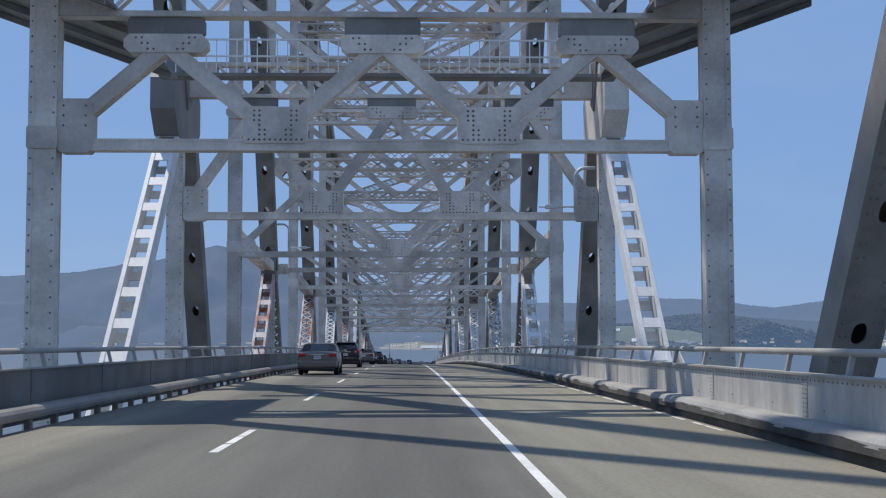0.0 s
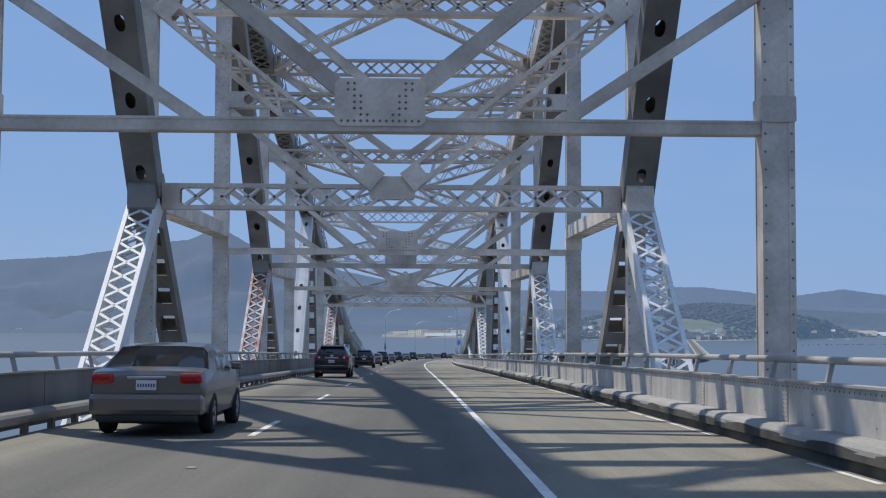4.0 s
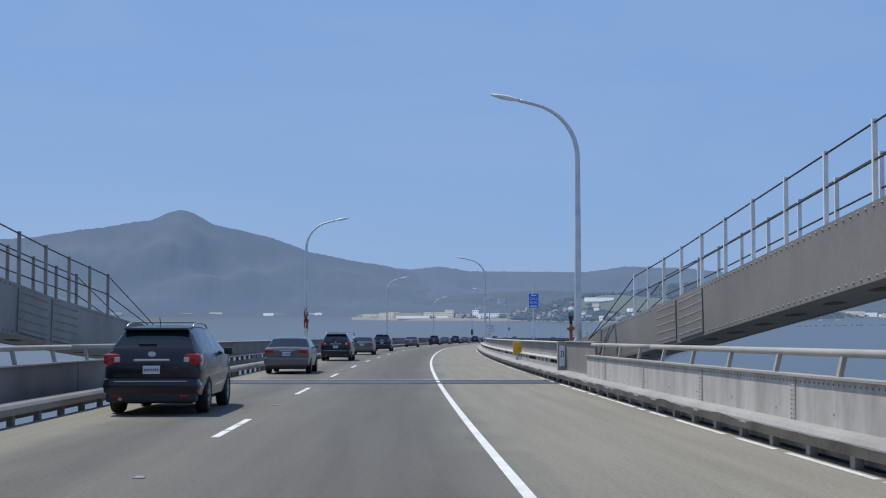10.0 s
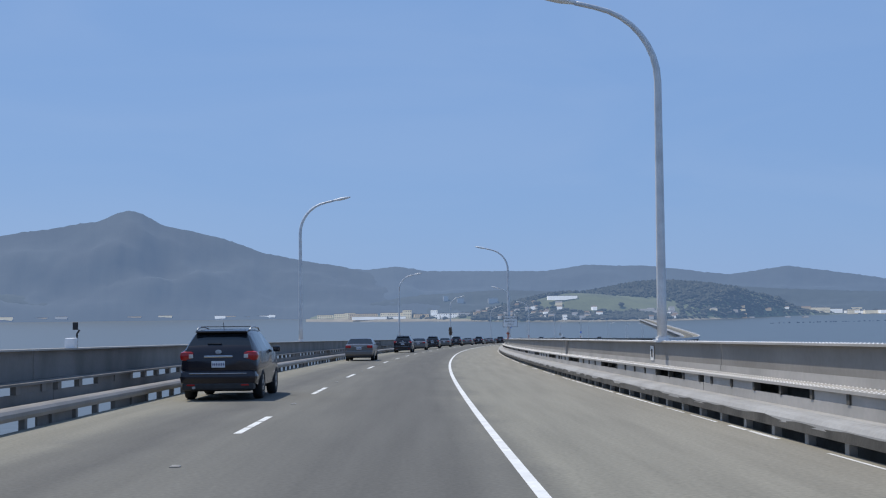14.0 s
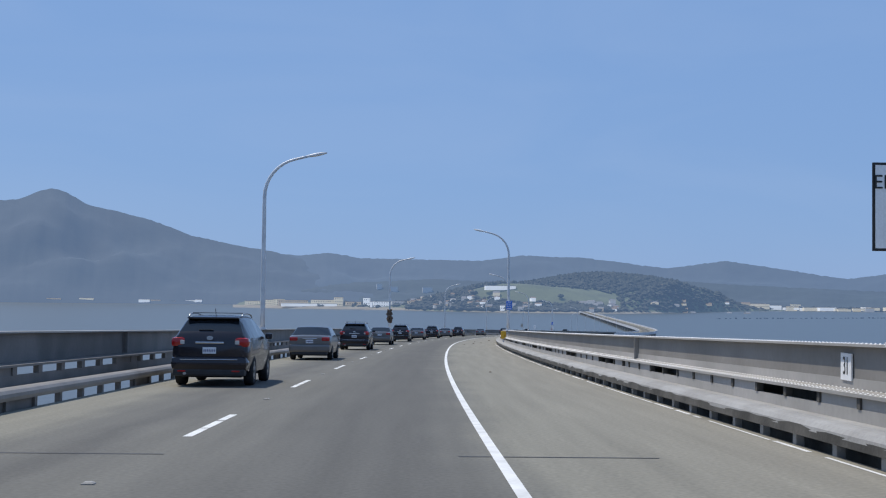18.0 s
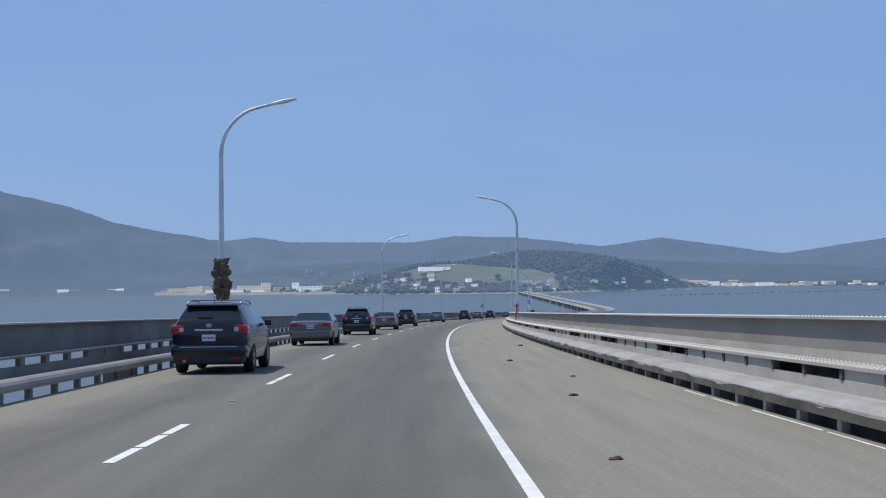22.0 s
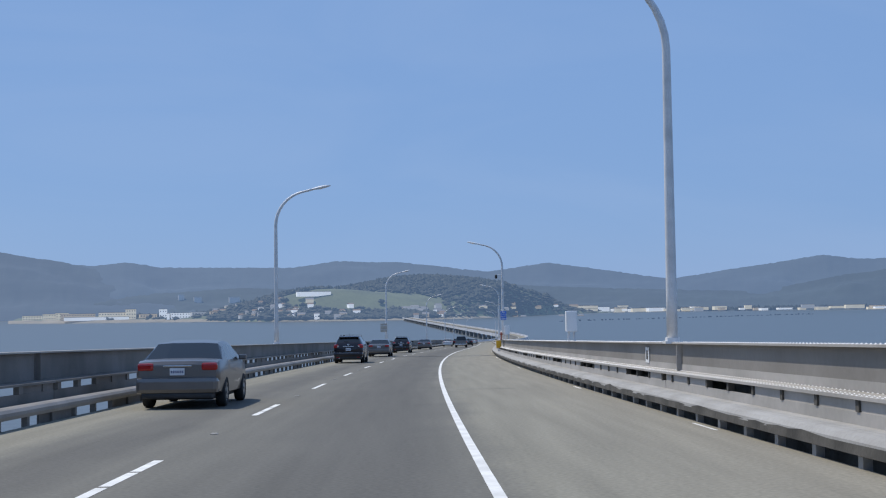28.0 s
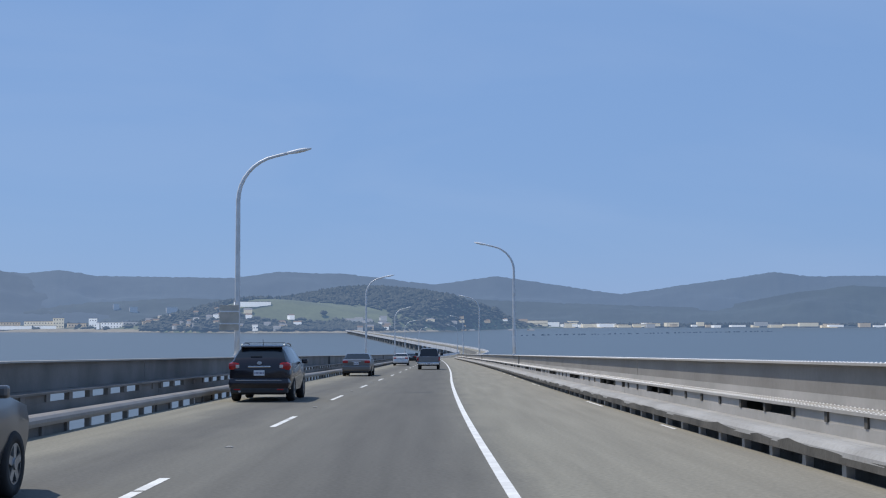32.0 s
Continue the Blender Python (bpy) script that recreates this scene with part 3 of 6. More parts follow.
for k in range(0, 14):
    s = node_s(k)
    zt, u = top_z(s), right_at(s)
    fwd = (P(s + 1, 0) - P(s, 0)).normalized()
    xl, xr = side_x(-1, HALF - 0.3), side_x(1, HALF - 0.3)
    if k <= 12:
        fr = empty("sway_frame", "grey steel cross frame of struts, braces and gusset plates between the trusses", "cross frame", group="sway frames", kind="structure")
        zs = 5.55 if k % 2 == 0 else 6.0
        if zt < 9:
            zs = 5.45
        if k == 0:
            zs = 5.75
        if k in (1, 3):
            zs = 5.78
        # lower strut
        if k in (5, 7):
            m2 = Mesh()
            bars = []
            laced(m2, P(s, xl, zs), P(s, xr, zs), UP, 0.8, 0.4, "cross", 0.8, 0.075, bars)
            member = part("lower_strut", m2.data(), STEEL, fr)
            lacing(bars, STEEL_PALE, member)
        elif k == 13:
            pass
        else:
            m = Mesh()
            solid(m, P(s, xl, zs), P(s, xr, zs), UP, 0.26, 0.4)
            part("lower_strut", m.data(), STEEL, fr)
            if k in (0, 1, 3):
                for xe, sd in ((xl, 1), (xr, -1)):
                    m = Mesh()
                    plate(m, P(s, xe + sd * 0.4, zs + (0.42 if k < 3 else 0.05)), u, UP, 0.8, 1.2 if k < 3 else 0.6, 0.44, 0.12, 5)
                    part("corner_plate", m.data(), STEEL, fr)
        # braces
        hi = min(zs + 6.0, zt - 0.2)
        if k in (-2, -1, 0, 1):
            ztop = zs + (2.25 if k < 1 else 3.6)
            xs = [xl + (xr - xl) * f for f in (0.0, 0.165, 0.335, 0.5, 0.665, 0.835, 1.0)]
            for i in range(6):
                za, zb = (ztop, zs) if i % 2 == 1 else (zs, ztop)
                if i == 0 or i == 5:
                    za, zb = (zs, ztop) if i == 0 else (ztop, zs)
                m = Mesh()
                solid(m, P(s, xs[i], za + (0.2 if za == zs else 0)), P(s, xs[i + 1], zb + (0.2 if zb == zs else 0)), fwd, 0.4, 0.34)
                part("brace", m.data(), STEEL, fr)
            m = Mesh()
            bars = []
            zg = ztop + (1.25 if k < 1 else 1.15)
            laced(m, P(s, xl, zg), P(s, xr, zg), UP, 1.25, 0.4, "zigzag" if k < 1 else "cross", 1.15, 0.09, bars)
            lacing(bars, STEEL, part("upper_girder", m.data(), STEEL, fr))
            for i in (1, 3, 5):
                m = Mesh()
                plate(m, P(s, xs[i], ztop + 0.02), u, UP, 1.85, 0.42, 0.44, 0.3, 3)
                part("gusset", m.data(), STEEL, fr)
                m = Mesh()
                plate(m, P(s, xs[i], ztop + 0.42), u, UP, 1.7, 0.45, 0.3, 0.2, 0)
                part("bearing_plate", m.data(), STEEL_DARK, fr)
            for i in (2, 4):
                m = Mesh()
                plate(m, P(s, xs[i], zs + 0.44), u, UP, 1.4, 0.82, 0.44, 0.06, 7)
                part("gusset", m.data(), STEEL, fr)
        elif k == 2:
            # W-shaped bracing: corners up to the quarter points and down to the middle
            for sd, xe in ((-1, xl), (1, xr)):
                xq = AXIS + sd * 3.9
                for p, q in ((P(s, xe, zs + 0.35), P(s, xq, zs + 3.4)), (P(s, xq, zs + 3.4), P(s, AXIS + sd * 0.4, zs + 0.4))):
                    m = Mesh()
                    solid(m, p, q, fwd, 0.3, 0.3)
                    part("brace", m.data(), STEEL, fr)
                m = Mesh()
                plate(m, P(s, xe - sd * 0.3, zs + 0.3), u, UP, 0.7, 0.9, 0.4, 0.2, 3)
                part("corner_plate", m.data(), STEEL, fr)
            m = Mesh()
            plate(m, P(s, AXIS, zs + 0.3), u, UP, 1.4, 0.75, 0.42, 0.15, 5)
            part("gusset", m.data(), STEEL, fr)
        elif k == 12:
            # slim zigzag braces over the low strut
            for sd in (1, -1):
                for p, q in ((P(s, AXIS + sd * 2.4, zs + 0.15), P(s, AXIS + sd * 6.0, zt - 0.5)), (P(s, AXIS + sd * 2.4, zs + 0.15), P(s, AXIS, zs + 3.0)),
                             (P(s, AXIS + sd * 7.1, zs + 0.25), P(s, AXIS + sd * 5.4, zs + 2.6))):
                    m = Mesh()
                    solid(m, p, q, fwd, 0.2, 0.18, False)
                    part("brace", m.data(), STEEL, fr)
                m = Mesh()
                plate(m, P(s, AXIS + sd * 2.4, zs + 0.22), u, UP, 0.7, 0.3, 0.3, 0.2, 0)
                part("gusset", m.data(), STEEL, fr)
        elif hi > zs + 1.5:
            xc = AXIS
            big = k >= 4
            for sd, xe in ((-1, xl), (1, xr)):
                m = Mesh()
                if k in (3, 5, 7):
                    p, q = P(s, xc + sd * 0.45, zs + 0.45), P(s, xe, hi)
                    bars = []
                    laced(m, p, q, (q - p).cross(fwd), 0.7, 0.62, "cross", 0.75, 0.08, bars)
                    lacing(bars, STEEL, part("brace", m.data(), STEEL, fr))
                else:
                    solid(m, P(s, xc + sd * 0.4, zs + 0.4), P(s, xe, hi), fwd, (0.45 if k % 2 else 0.3) if big else 0.34, 0.3)
                    part("brace", m.data(), STEEL, fr)
                if k % 2 == 0:
                    m = Mesh()
                    solid(m, P(s, xc + sd * 3.3, zs), P(s, xe, zs + 2.6), fwd, 0.26, 0.24)
                    part("knee_brace", m.data(), STEEL, fr)
            m = Mesh()
            plate(m, P(s, xc, zs + (0.3 if k in (3, 5, 7) else 0.42)), u, UP, 1.4 if k in (3, 5, 7) else 1.7, 0.7 if k in (3, 5, 7) else 0.9, 0.44, 0.1, 0 if k in (3, 5, 7) else 7)
            part("gusset", m.data(), STEEL, fr)
    # top strut and the crossed bracing to the next node
    # Bracing at nodes 1 to 4 is out of view, added for its shadows.
    if 1 <= k <= 13 and zt > 6:
        br = empty("top_bracing", "grey latticed steel strut and crossed bracing between the top chords", "bracing", group="top bracing", kind="structure")
        m = Mesh()
        bars = [] if k >= 11 else None
        laced(m, P(s, xl, zt - 0.1), P(s, xr, zt - 0.1), UP, 0.92, 0.34, "cross", 0.86, 0.075, bars)
        # struts 11 and 12 are painted paler to look sunlit
        member = part("top_strut", m.data(), STEEL_PALE if k in (11, 12) else STEEL, br)
        lacing(bars or [], STEEL_PALE if k in (11, 12) else STEEL, member)
        s2 = node_s(k + 1)
        if k + 1 <= 13:
            z2 = top_z(s2)
            c = P((s + s2) / 2, AXIS, (zt + z2) / 2)
            for p, q in ((P(s, xl, zt), P(s2, xr, z2)), (P(s, xr, zt), P(s2, xl, z2))):
                m = Mesh()
                bars = [] if k >= 11 else None
                laced(m, p, q, (q - p).cross(UP).cross(q - p).normalized(), 0.85, 0.3, "cross" if k % 2 else "zigzag", 0.75, 0.06, bars)
                member = part("cross_brace", m.data(), STEEL, br)
                lacing(bars or [], STEEL, member)
            m = Mesh()
            plate(m, c, u, fwd, 1.5, 1.3, 0.75, 0.25, 0)
            part("gusset", m.data(), STEEL, br)
    # mid-height strut in the tall part
    # Struts above the view are added only to cast shadows on the road.
    if zt > 16 and k >= 2:
        br = empty("mid_frame", "grey steel cross strut and braces high between the trusses", "cross frame", group="mid frames", kind="structure")
        zm = 12.0
        while zm < zt - 3:
            m = Mesh()
            laced(m, P(s, xl, zm), P(s, xr, zm), UP, 0.7, 0.45, "cross", 0.8, 0.07)
            part("strut", m.data(), STEEL, br)
            for sd, xe in ((-1, xl), (1, xr)):
                m = Mesh()
                solid(m, P(s, AXIS + sd * 0.3, zm), P(s, xe, min(zm + 5.5, zt)), fwd, 0.4, 0.35)
                part("brace", m.data(), STEEL, br)
            zm += 6.0

# boarded containment wings and a walkway round the heavy frame at the start
pf = empty("work_platform", "dark boarded work platform with upswept wings round the cross frame", "platform", kind="structure")
rp = random.Random(21)
for sd in (1, -1):
    for i in range(18):
        # boards lie side by side along the road, their far ends ragged
        a0, a1 = 5.9 + i * 0.33, 5.9 + i * 0.33 + 0.325
        z0, z1 = 8.75 + (a0 - 5.9) * 0.36, 8.75 + (a1 - 5.9) * 0.36
        part("board", sweep(side_prof(sd, [(a0, z0), (a1, z1), (a1, z1 + 0.08), (a0, z0 + 0.08)]), 26.5, 36 + rp.uniform(-0.25, 0.25), 2).data(), STEEL_DARK, pf)
    for s in (27.5, 30.4, 33.2, 35.4):
        m = Mesh()
        m.bar(P(s, side_x(sd, 5.9), 8.66), P(s, side_x(sd, 11.8), 10.78), Vector((0, 1, 0)), UP, 0.12, 0.16)
        part("joist", m.data(), STEEL_DARK, pf)
m = Mesh()
m.bar(P(38.5, side_x(-1, 6.8), 9.3), P(38.5, side_x(1, 6.8), 9.3), Vector((0, 1, 0)), UP, 0.7, 0.1)
part("walkway", m.data(), STEEL_DARK, pf)
for z in (9.85, 10.35):
    m = Mesh()
    m.bar(P(38.2, side_x(-1, 6.8), z), P(38.2, side_x(1, 6.8), z), Vector((0, 1, 0)), UP, 0.05, 0.05)
    part("handrail", m.data(), STEEL_PALE, pf)
for x in np.arange(-6.6, 6.7, 0.3):
    m = Mesh()
    m.bar(P(38.2, AXIS + x, 9.35), P(38.2, AXIS + x, 10.35), Vector((1, 0, 0)), Vector((0, 1, 0)), 0.03, 0.03)
    part("baluster", m.data(), STEEL_PALE, pf)

# ---- parapet with pipe rail inside the trusses ----
for side in (1, -1):
    stop = 280.6 if side > 0 else TRUSS_END
    for s0 in np.arange(-40, stop - 3, 15.6):
        s1 = min(s0 + 15.58, stop)
        pr = empty("parapet", "grey riveted steel parapet with a pipe rail on brackets", "parapet", group="parapets", kind="structure")
        o = 5.85
        # the left panel's shade is painted in with darker steel
        part("panel", sweep(side_prof(side, [(o, 0.02), (o + 0.06, 0.02), (o + 0.06, 0.92), (o, 0.92)]), s0, s1, 4).data(), PANEL_PAINT if side > 0 else LEFT_SHADE_STEEL, pr)
        part("cap", sweep(side_prof(side, [(o - 0.05, 0.92), (o + 0.16, 0.92), (o + 0.16, 0.95), (o - 0.05, 0.95)]), s0, s1, 4).data(), PARAPET, pr)
        if side > 0:
            rv = Mesh()
            for s in np.arange(s0 + 0.1, s1, 0.18):
                for zz in (0.86, 0.5 + 0.02 * math.sin(s)) if int(s * 5.55) % 13 == 0 else (0.86,):
                    rv.rivet(P(s, side_x(side, o - 0.001), zz), Vector((0, 1, 0)), UP, Vector((-1, 0, 0)), 0.02, 0.016)
            tagged(part("rivets", rv.data(), RIVET_DARK, pr), kind="stuff")
        rail = Mesh()
        n = 6
        for zc_ in (1.23,):
            rings = []
            for i in range(n + 1):
                s = s0 + (s1 - s0) * i / n
                rings.append([P(s, side_x(side, o + 0.16 + 0.05 * math.cos(q)), zc_ + 0.05 * math.sin(q)) for q in np.linspace(0, 2 * math.pi, 9)[:-1]])
            rail.quad_tube(rings)
        part("pipe_rail", rail.data(), PARAPET, pr, smooth=True)
        for s in np.arange(s0 + 1.2, s1 - 0.2, 2.6):
            b = Mesh()
            b.bar(P(s, side_x(side, o + 0.1), 0.94), P(s, side_x(side, o + 0.16), 1.2), right_at(s).cross(UP), right_at(s), 0.09, 0.06)
            part("bracket", b.data(), PARAPET, pr)
        for s in np.arange(s0 + 0.12, s1 - 0.1, 5.15):
            b = Mesh()
            a0, a1 = P(s, side_x(side, o - 0.004), 0.04), P(s, side_x(side, o - 0.004), 0.92)
            b.bar(a0, a1, right_at(s).cross(UP), right_at(s), 0.2, 0.012)
            for i in range(9 if side > 0 else 0):
                for e in (-0.06, 0.06):
                    b.rivet(P(s + e, side_x(side, o - 0.011), 0.38 + i * 0.06), Vector((0, 1, 0)), UP, Vector((-1, 0, 0)), 0.016, 0.014)
            part("splice_strip", b.data(), PANEL_PAINT if side > 0 else LEFT_SHADE_STEEL, pr)

# heavy riveted end plate where the right truss stops
ep = empty("end_plate", "grey riveted end plate of the truss beside the joint", "plate", kind="structure")
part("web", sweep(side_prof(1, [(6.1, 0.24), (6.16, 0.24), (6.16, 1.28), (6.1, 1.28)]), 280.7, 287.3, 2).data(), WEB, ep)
part("top_angle", sweep(side_prof(1, [(6.04, 1.28), (6.3, 1.28), (6.3, 1.31), (6.04, 1.31)]), 280.7, 287.3, 2).data(), PARAPET, ep)
part("bottom_angle", sweep(side_prof(1, [(6.02, 0.24), (6.095, 0.24), (6.095, 0.34), (6.02, 0.27)]), 280.7, 287.3, 2).data(), PARAPET, ep)
m = Mesh()
m.box((-0.16, -0.1, 0.1), (0.16, 0.1, 1.3))
ob = part("end_post", m.data(), PARAPET, ep)
ob.matrix_world = Matrix.Translation(P(287.5, side_x(1, 5.98), 0)) @ pose(0, 0, 0, 0, 0, heading(287.5))
rv = Mesh()
for i in range(46):
    for zz in (0.4, 1.2):
        rv.rivet(P(280.8 + i * 0.14, side_x(1, 6.1), zz), Vector((0, 1, 0)), UP, Vector((-1, 0, 0)), 0.022, 0.018)
for i in range(8):
    for s in (287.0, 287.15):
        rv.rivet(P(s, side_x(1, 6.1), 0.45 + i * 0.09), Vector((0, 1, 0)), UP, Vector((-1, 0, 0)), 0.022, 0.018)
tagged(part("rivets", rv.data(), PARAPET, ep), kind="stuff")

# ---- edge girders beyond the trusses ----
for side in (1, -1):
    for s0 in np.arange(TRUSS_END, 1120, 26.5):
        s1 = s0 + 26.46
        g = empty("edge_girder", "grey riveted edge girder over a slotted low wall", "girder", group="edge girders", kind="structure")
        # Left girder plates carry their shade as a darker paint.
        mt = PARAPET if side > 0 else LEFT_SHADE_STEEL
        o, w = (6.12, 6.46) if side > 0 else (5.86, 6.24)
        part("low_wall", sweep(side_prof(side, [(o, 0.25), (o + 0.06, 0.25), (o + 0.06, 0.515), (o, 0.515)]), s0, s1, 4).data(), mt, g)
        part("bottom_flange", sweep(side_prof(side, [(o - 0.05, 0.655), (w + 0.35, 0.665), (w + 0.35, 0.71), (o - 0.05, 0.695)]), s0, s1, 4).data(), mt, g)
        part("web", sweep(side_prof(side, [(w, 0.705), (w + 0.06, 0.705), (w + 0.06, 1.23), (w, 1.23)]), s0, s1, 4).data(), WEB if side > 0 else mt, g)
        part("top_flange", sweep(side_prof(side, [(w - 0.12, 1.23), (w + 0.32, 1.23), (w + 0.32, 1.262), (w - 0.12, 1.262)]), s0, s1, 4).data(), PARAPET, g)
        if side > 0:
            part("web_angle", sweep(side_prof(side, [(w - 0.012, 0.708), (w - 0.002, 0.708), (w - 0.002, 0.83), (w - 0.012, 0.83)]), s0, s1, 4).data(), PARAPET, g)
            # dark sheet added behind the open bays to stand for their shade
            part("inner_plate", sweep(side_prof(side, [(w + 0.1, 0.2), (w + 0.14, 0.2), (w + 0.14, 0.66), (w + 0.1, 0.66)]), s0, s1, 6).data(), STAINED_SHADE, g)
        if int((s0 - TRUSS_END) / 26.5 + 0.1) % 3 == 1:
            m = Mesh()
            m.bar(P(s0 + 0.06, side_x(side, w - 0.05), 0.7), P(s0 + 0.06, side_x(side, w - 0.05), 1.23), right_at(s0), right_at(s0).cross(UP), 0.1, 0.03)
            part("end_stiffener", m.data(), mt, g)
        pm = None
        for i, s in enumerate(np.arange(s0 + 0.3, s1 - 0.2, 1.5)):
            if pm is None:
                b = Mesh()
                b.box((-0.05, -0.055 if side > 0 else -0.12, 0.515), (0.05, 0.055 if side > 0 else 0.12, 0.66))
                ob = part("stub_post", b.data(), STAINED_SHADE if side > 0 else mt, g)
                pm = ob.data
            else:
                ob = new("stub_post", pm)
                ob.parent = g
            ob.matrix_world = Matrix.Translation(P(s, side_x(side, o + (0.035 if side > 0 else 0.03)), 0)) @ pose(0, 0, 0, 0, 0, heading(s))
            if (i % 6 not in (1, 2)) if side > 0 else (i % 7 in (2, 3)):
                part("bay_plate", sweep(side_prof(side, [(o + 0.012, 0.512), (o + 0.05, 0.512), (o + 0.05, 0.657), (o + 0.012, 0.657)]), s, min(s + 1.5, s1), 2).data(), mt, g)
                if side < 0:
                    part("kerb_bay_plate", sweep(side_prof(side, [(5.52, -0.3), (5.56, -0.3), (5.56, 0.2), (5.52, 0.2)]), s, min(s + 1.6, s1), 2).data(), mt, g)
        if side > 0:
            rv = Mesh()
            for s in np.arange(s0 + 0.1, s1, 0.16):
                u, f = right_at(s), Vector((0, 1, 0))
                for off, zz in ((w - 0.07, 1.262), (w + 0.22, 1.262), (o - 0.015, 0.696), (o + 0.07, 0.699), (w - 0.06, 0.705)):
                    rv.rivet(P(s, side_x(side, off), zz + 0.002), u, f, UP, 0.018, 0.013)
            # Sunlight on the flange rivets is painted in as a paler colour.
            tagged(part("rivets", rv.data(), STEEL_PALE, g), kind="stuff")
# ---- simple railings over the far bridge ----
# Haze over the far deck is put into its material as a faint glow.
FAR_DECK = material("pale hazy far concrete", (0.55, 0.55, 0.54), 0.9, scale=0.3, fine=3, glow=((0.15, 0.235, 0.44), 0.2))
far = empty("far_bridge", "low distant bridge deck on piers running to the shore", "bridge", kind="structure")
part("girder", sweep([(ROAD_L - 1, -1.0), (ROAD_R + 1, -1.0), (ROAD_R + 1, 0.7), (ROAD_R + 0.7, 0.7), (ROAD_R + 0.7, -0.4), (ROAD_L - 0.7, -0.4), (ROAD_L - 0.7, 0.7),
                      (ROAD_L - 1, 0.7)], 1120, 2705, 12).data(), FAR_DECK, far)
for s in np.arange(1130, 2690, 30.0):
    m = Mesh()
    zr = float(np.interp(s, S, RZ))
    for x in (-5.5, 4):
        c = P(s, x, -1.3)
        m.box((c.x - 0.8, c.y - 0.8, -0.5), (c.x + 0.8, c.y + 0.8, c.z))
    part("pier", m.data(), CONCRETE, far)

# ---- plain piers that carry the deck and the trusses ----
for s in [-30.0, 120.0] + list(np.arange(287.0, 1120, 88.0)):
    pier = empty("bridge_pier", "plain concrete pier standing in the bay under the deck", "pier", group="bridge piers", kind="structure")
    low = -8.6 if s < 290 else -1.0
    u, f = right_at(s), right_at(s).cross(UP)
    m = Mesh()
    m.bar(P(s, AXIS - 8.4, low - 0.8), P(s, AXIS + 8.4, low - 0.8), f, UP, 2.0, 1.6)
    part("cap_beam", m.data(), CONCRETE, pier)
    for x in (-6.5, 6.5):
        c = P(s, AXIS + x, low - 1.6)
        m = Mesh()
        m.quad_tube([[(c.x + r * math.cos(q), c.y + r * math.sin(q), z) for q in np.linspace(0, 2 * math.pi, 17)[:-1]] for r, z in ((1.5, -1.0), (1.15, c.z))])
        part("column", m.data(), CONCRETE, pier, smooth=True)
for x in (-4.6, 3.2):
    part("deck_girder", sweep([(x - 0.25, -1.02), (x + 0.25, -1.02), (x + 0.25, -0.36), (x - 0.25, -0.36)], 280, 1122, 12).data(), STEEL_DARK, empty("girder_line", "long steel girder under the deck slab", "girder", kind="structure"))

# ---- lamps ----
def lamp_mast(height=8.26, reach=2.65, bend=1.75):
    """Tapered mast bending over into an arm with a cobra-head lantern; its arm points along +x."""
    root = empty("street_lamp", "tall galvanised street lamp with a curved arm", "street lamp", group="street lamps")
    pts = [(0, 0.0, 0.115)]
    for i in range(1, 7):
        pts.append((0, (height - 0.28 * 8.2) * i / 6, 0.115 - 0.03 * i / 6))
    for i in range(1, 9):
        a = radians(78) * i / 8
        r = bend
        pts.append((r * (1 - math.cos(a)), (height - 0.28 * 8.2) + r * math.sin(a), 0.085 - 0.03 * i / 8))
    x1, z1, _ = pts[-1]
    for i in range(1, 4):
        pts.append((x1 + (reach - 0.75 - x1) * i / 3, z1 + 0.24 * (reach - 0.75 - x1) * i / 3, 0.055))
    m = Mesh()
    rings = []
    for i, (x, z, r) in enumerate(pts):
        p0, p1 = pts[max(0, i - 1)], pts[min(len(pts) - 1, i + 1)]
        d = Vector((p1[0] - p0[0], 0, p1[1] - p0[1])).normalized()
        n = Vector((-d.z, 0, d.x))
        rings.append([Vector((x, 0, z)) + (n * math.cos(q) + Vector((0, 1, 0)) * math.sin(q)) * r for q in np.linspace(0, 2 * math.pi, 11)[:-1]])
    m.quad_tube(rings)
    part("mast", m.data(), GALV, root, smooth=True)
    m = Mesh()
    m.box((-0.17, -0.17, -0.02), (0.17, 0.17, 0.03))
    m.box((-0.125, -0.125, 0.03), (0.125, 0.125, 0.1))
    part("base_plate", m.data(), GALV, root)
    x, z, _ = pts[-1]
    m = Mesh()
    rings = []
    for f, w, h in ((0, 0.05, 0.05), (0.15, 0.08, 0.06), (0.4, 0.14, 0.085), (0.7, 0.13, 0.07), (0.95, 0.05, 0.03)):
        cx, cz = x - 0.05 + f, z + 0.24 * f * 0.8
        rings.append([(cx, w * math.cos(q), cz + h * math.sin(q)) for q in np.linspace(0, 2 * math.pi, 11)[:-1]])
    m.quad_tube(rings)
    part("lantern", m.data(), STEEL_PALE, root, "pale cobra-head lantern", smooth=True)
    return root


mast = lamp_mast()
LEFT = [330.3, 415.0, 499.4, 586.6, 669.9, 751.7, 833.6, 914.0, 1003.0, 1091, 1176]
RIGHT = [286.6, 372.6, 455.2, 544.0, 627.8, 712.2, 791.8, 876.0, 959.6, 1054, 1140]
first = True
for side, rows in ((-1, LEFT), (1, RIGHT)):
    for s in rows:
        m = Matrix.Translation(P(s, side_x(side, 6.39 if side > 0 else 6.34), 1.26)) @ pose(0, 0, 0, 0, 0, heading(s) + (0 if side < 0 else 180))
        if first:
            mast.matrix_world = m
            first = False
        else:
            copy_thing(mast, m)
short = lamp_mast(3.8, 2.9)
tagged(short, "short galvanised street lamp standing on the sloping chord")
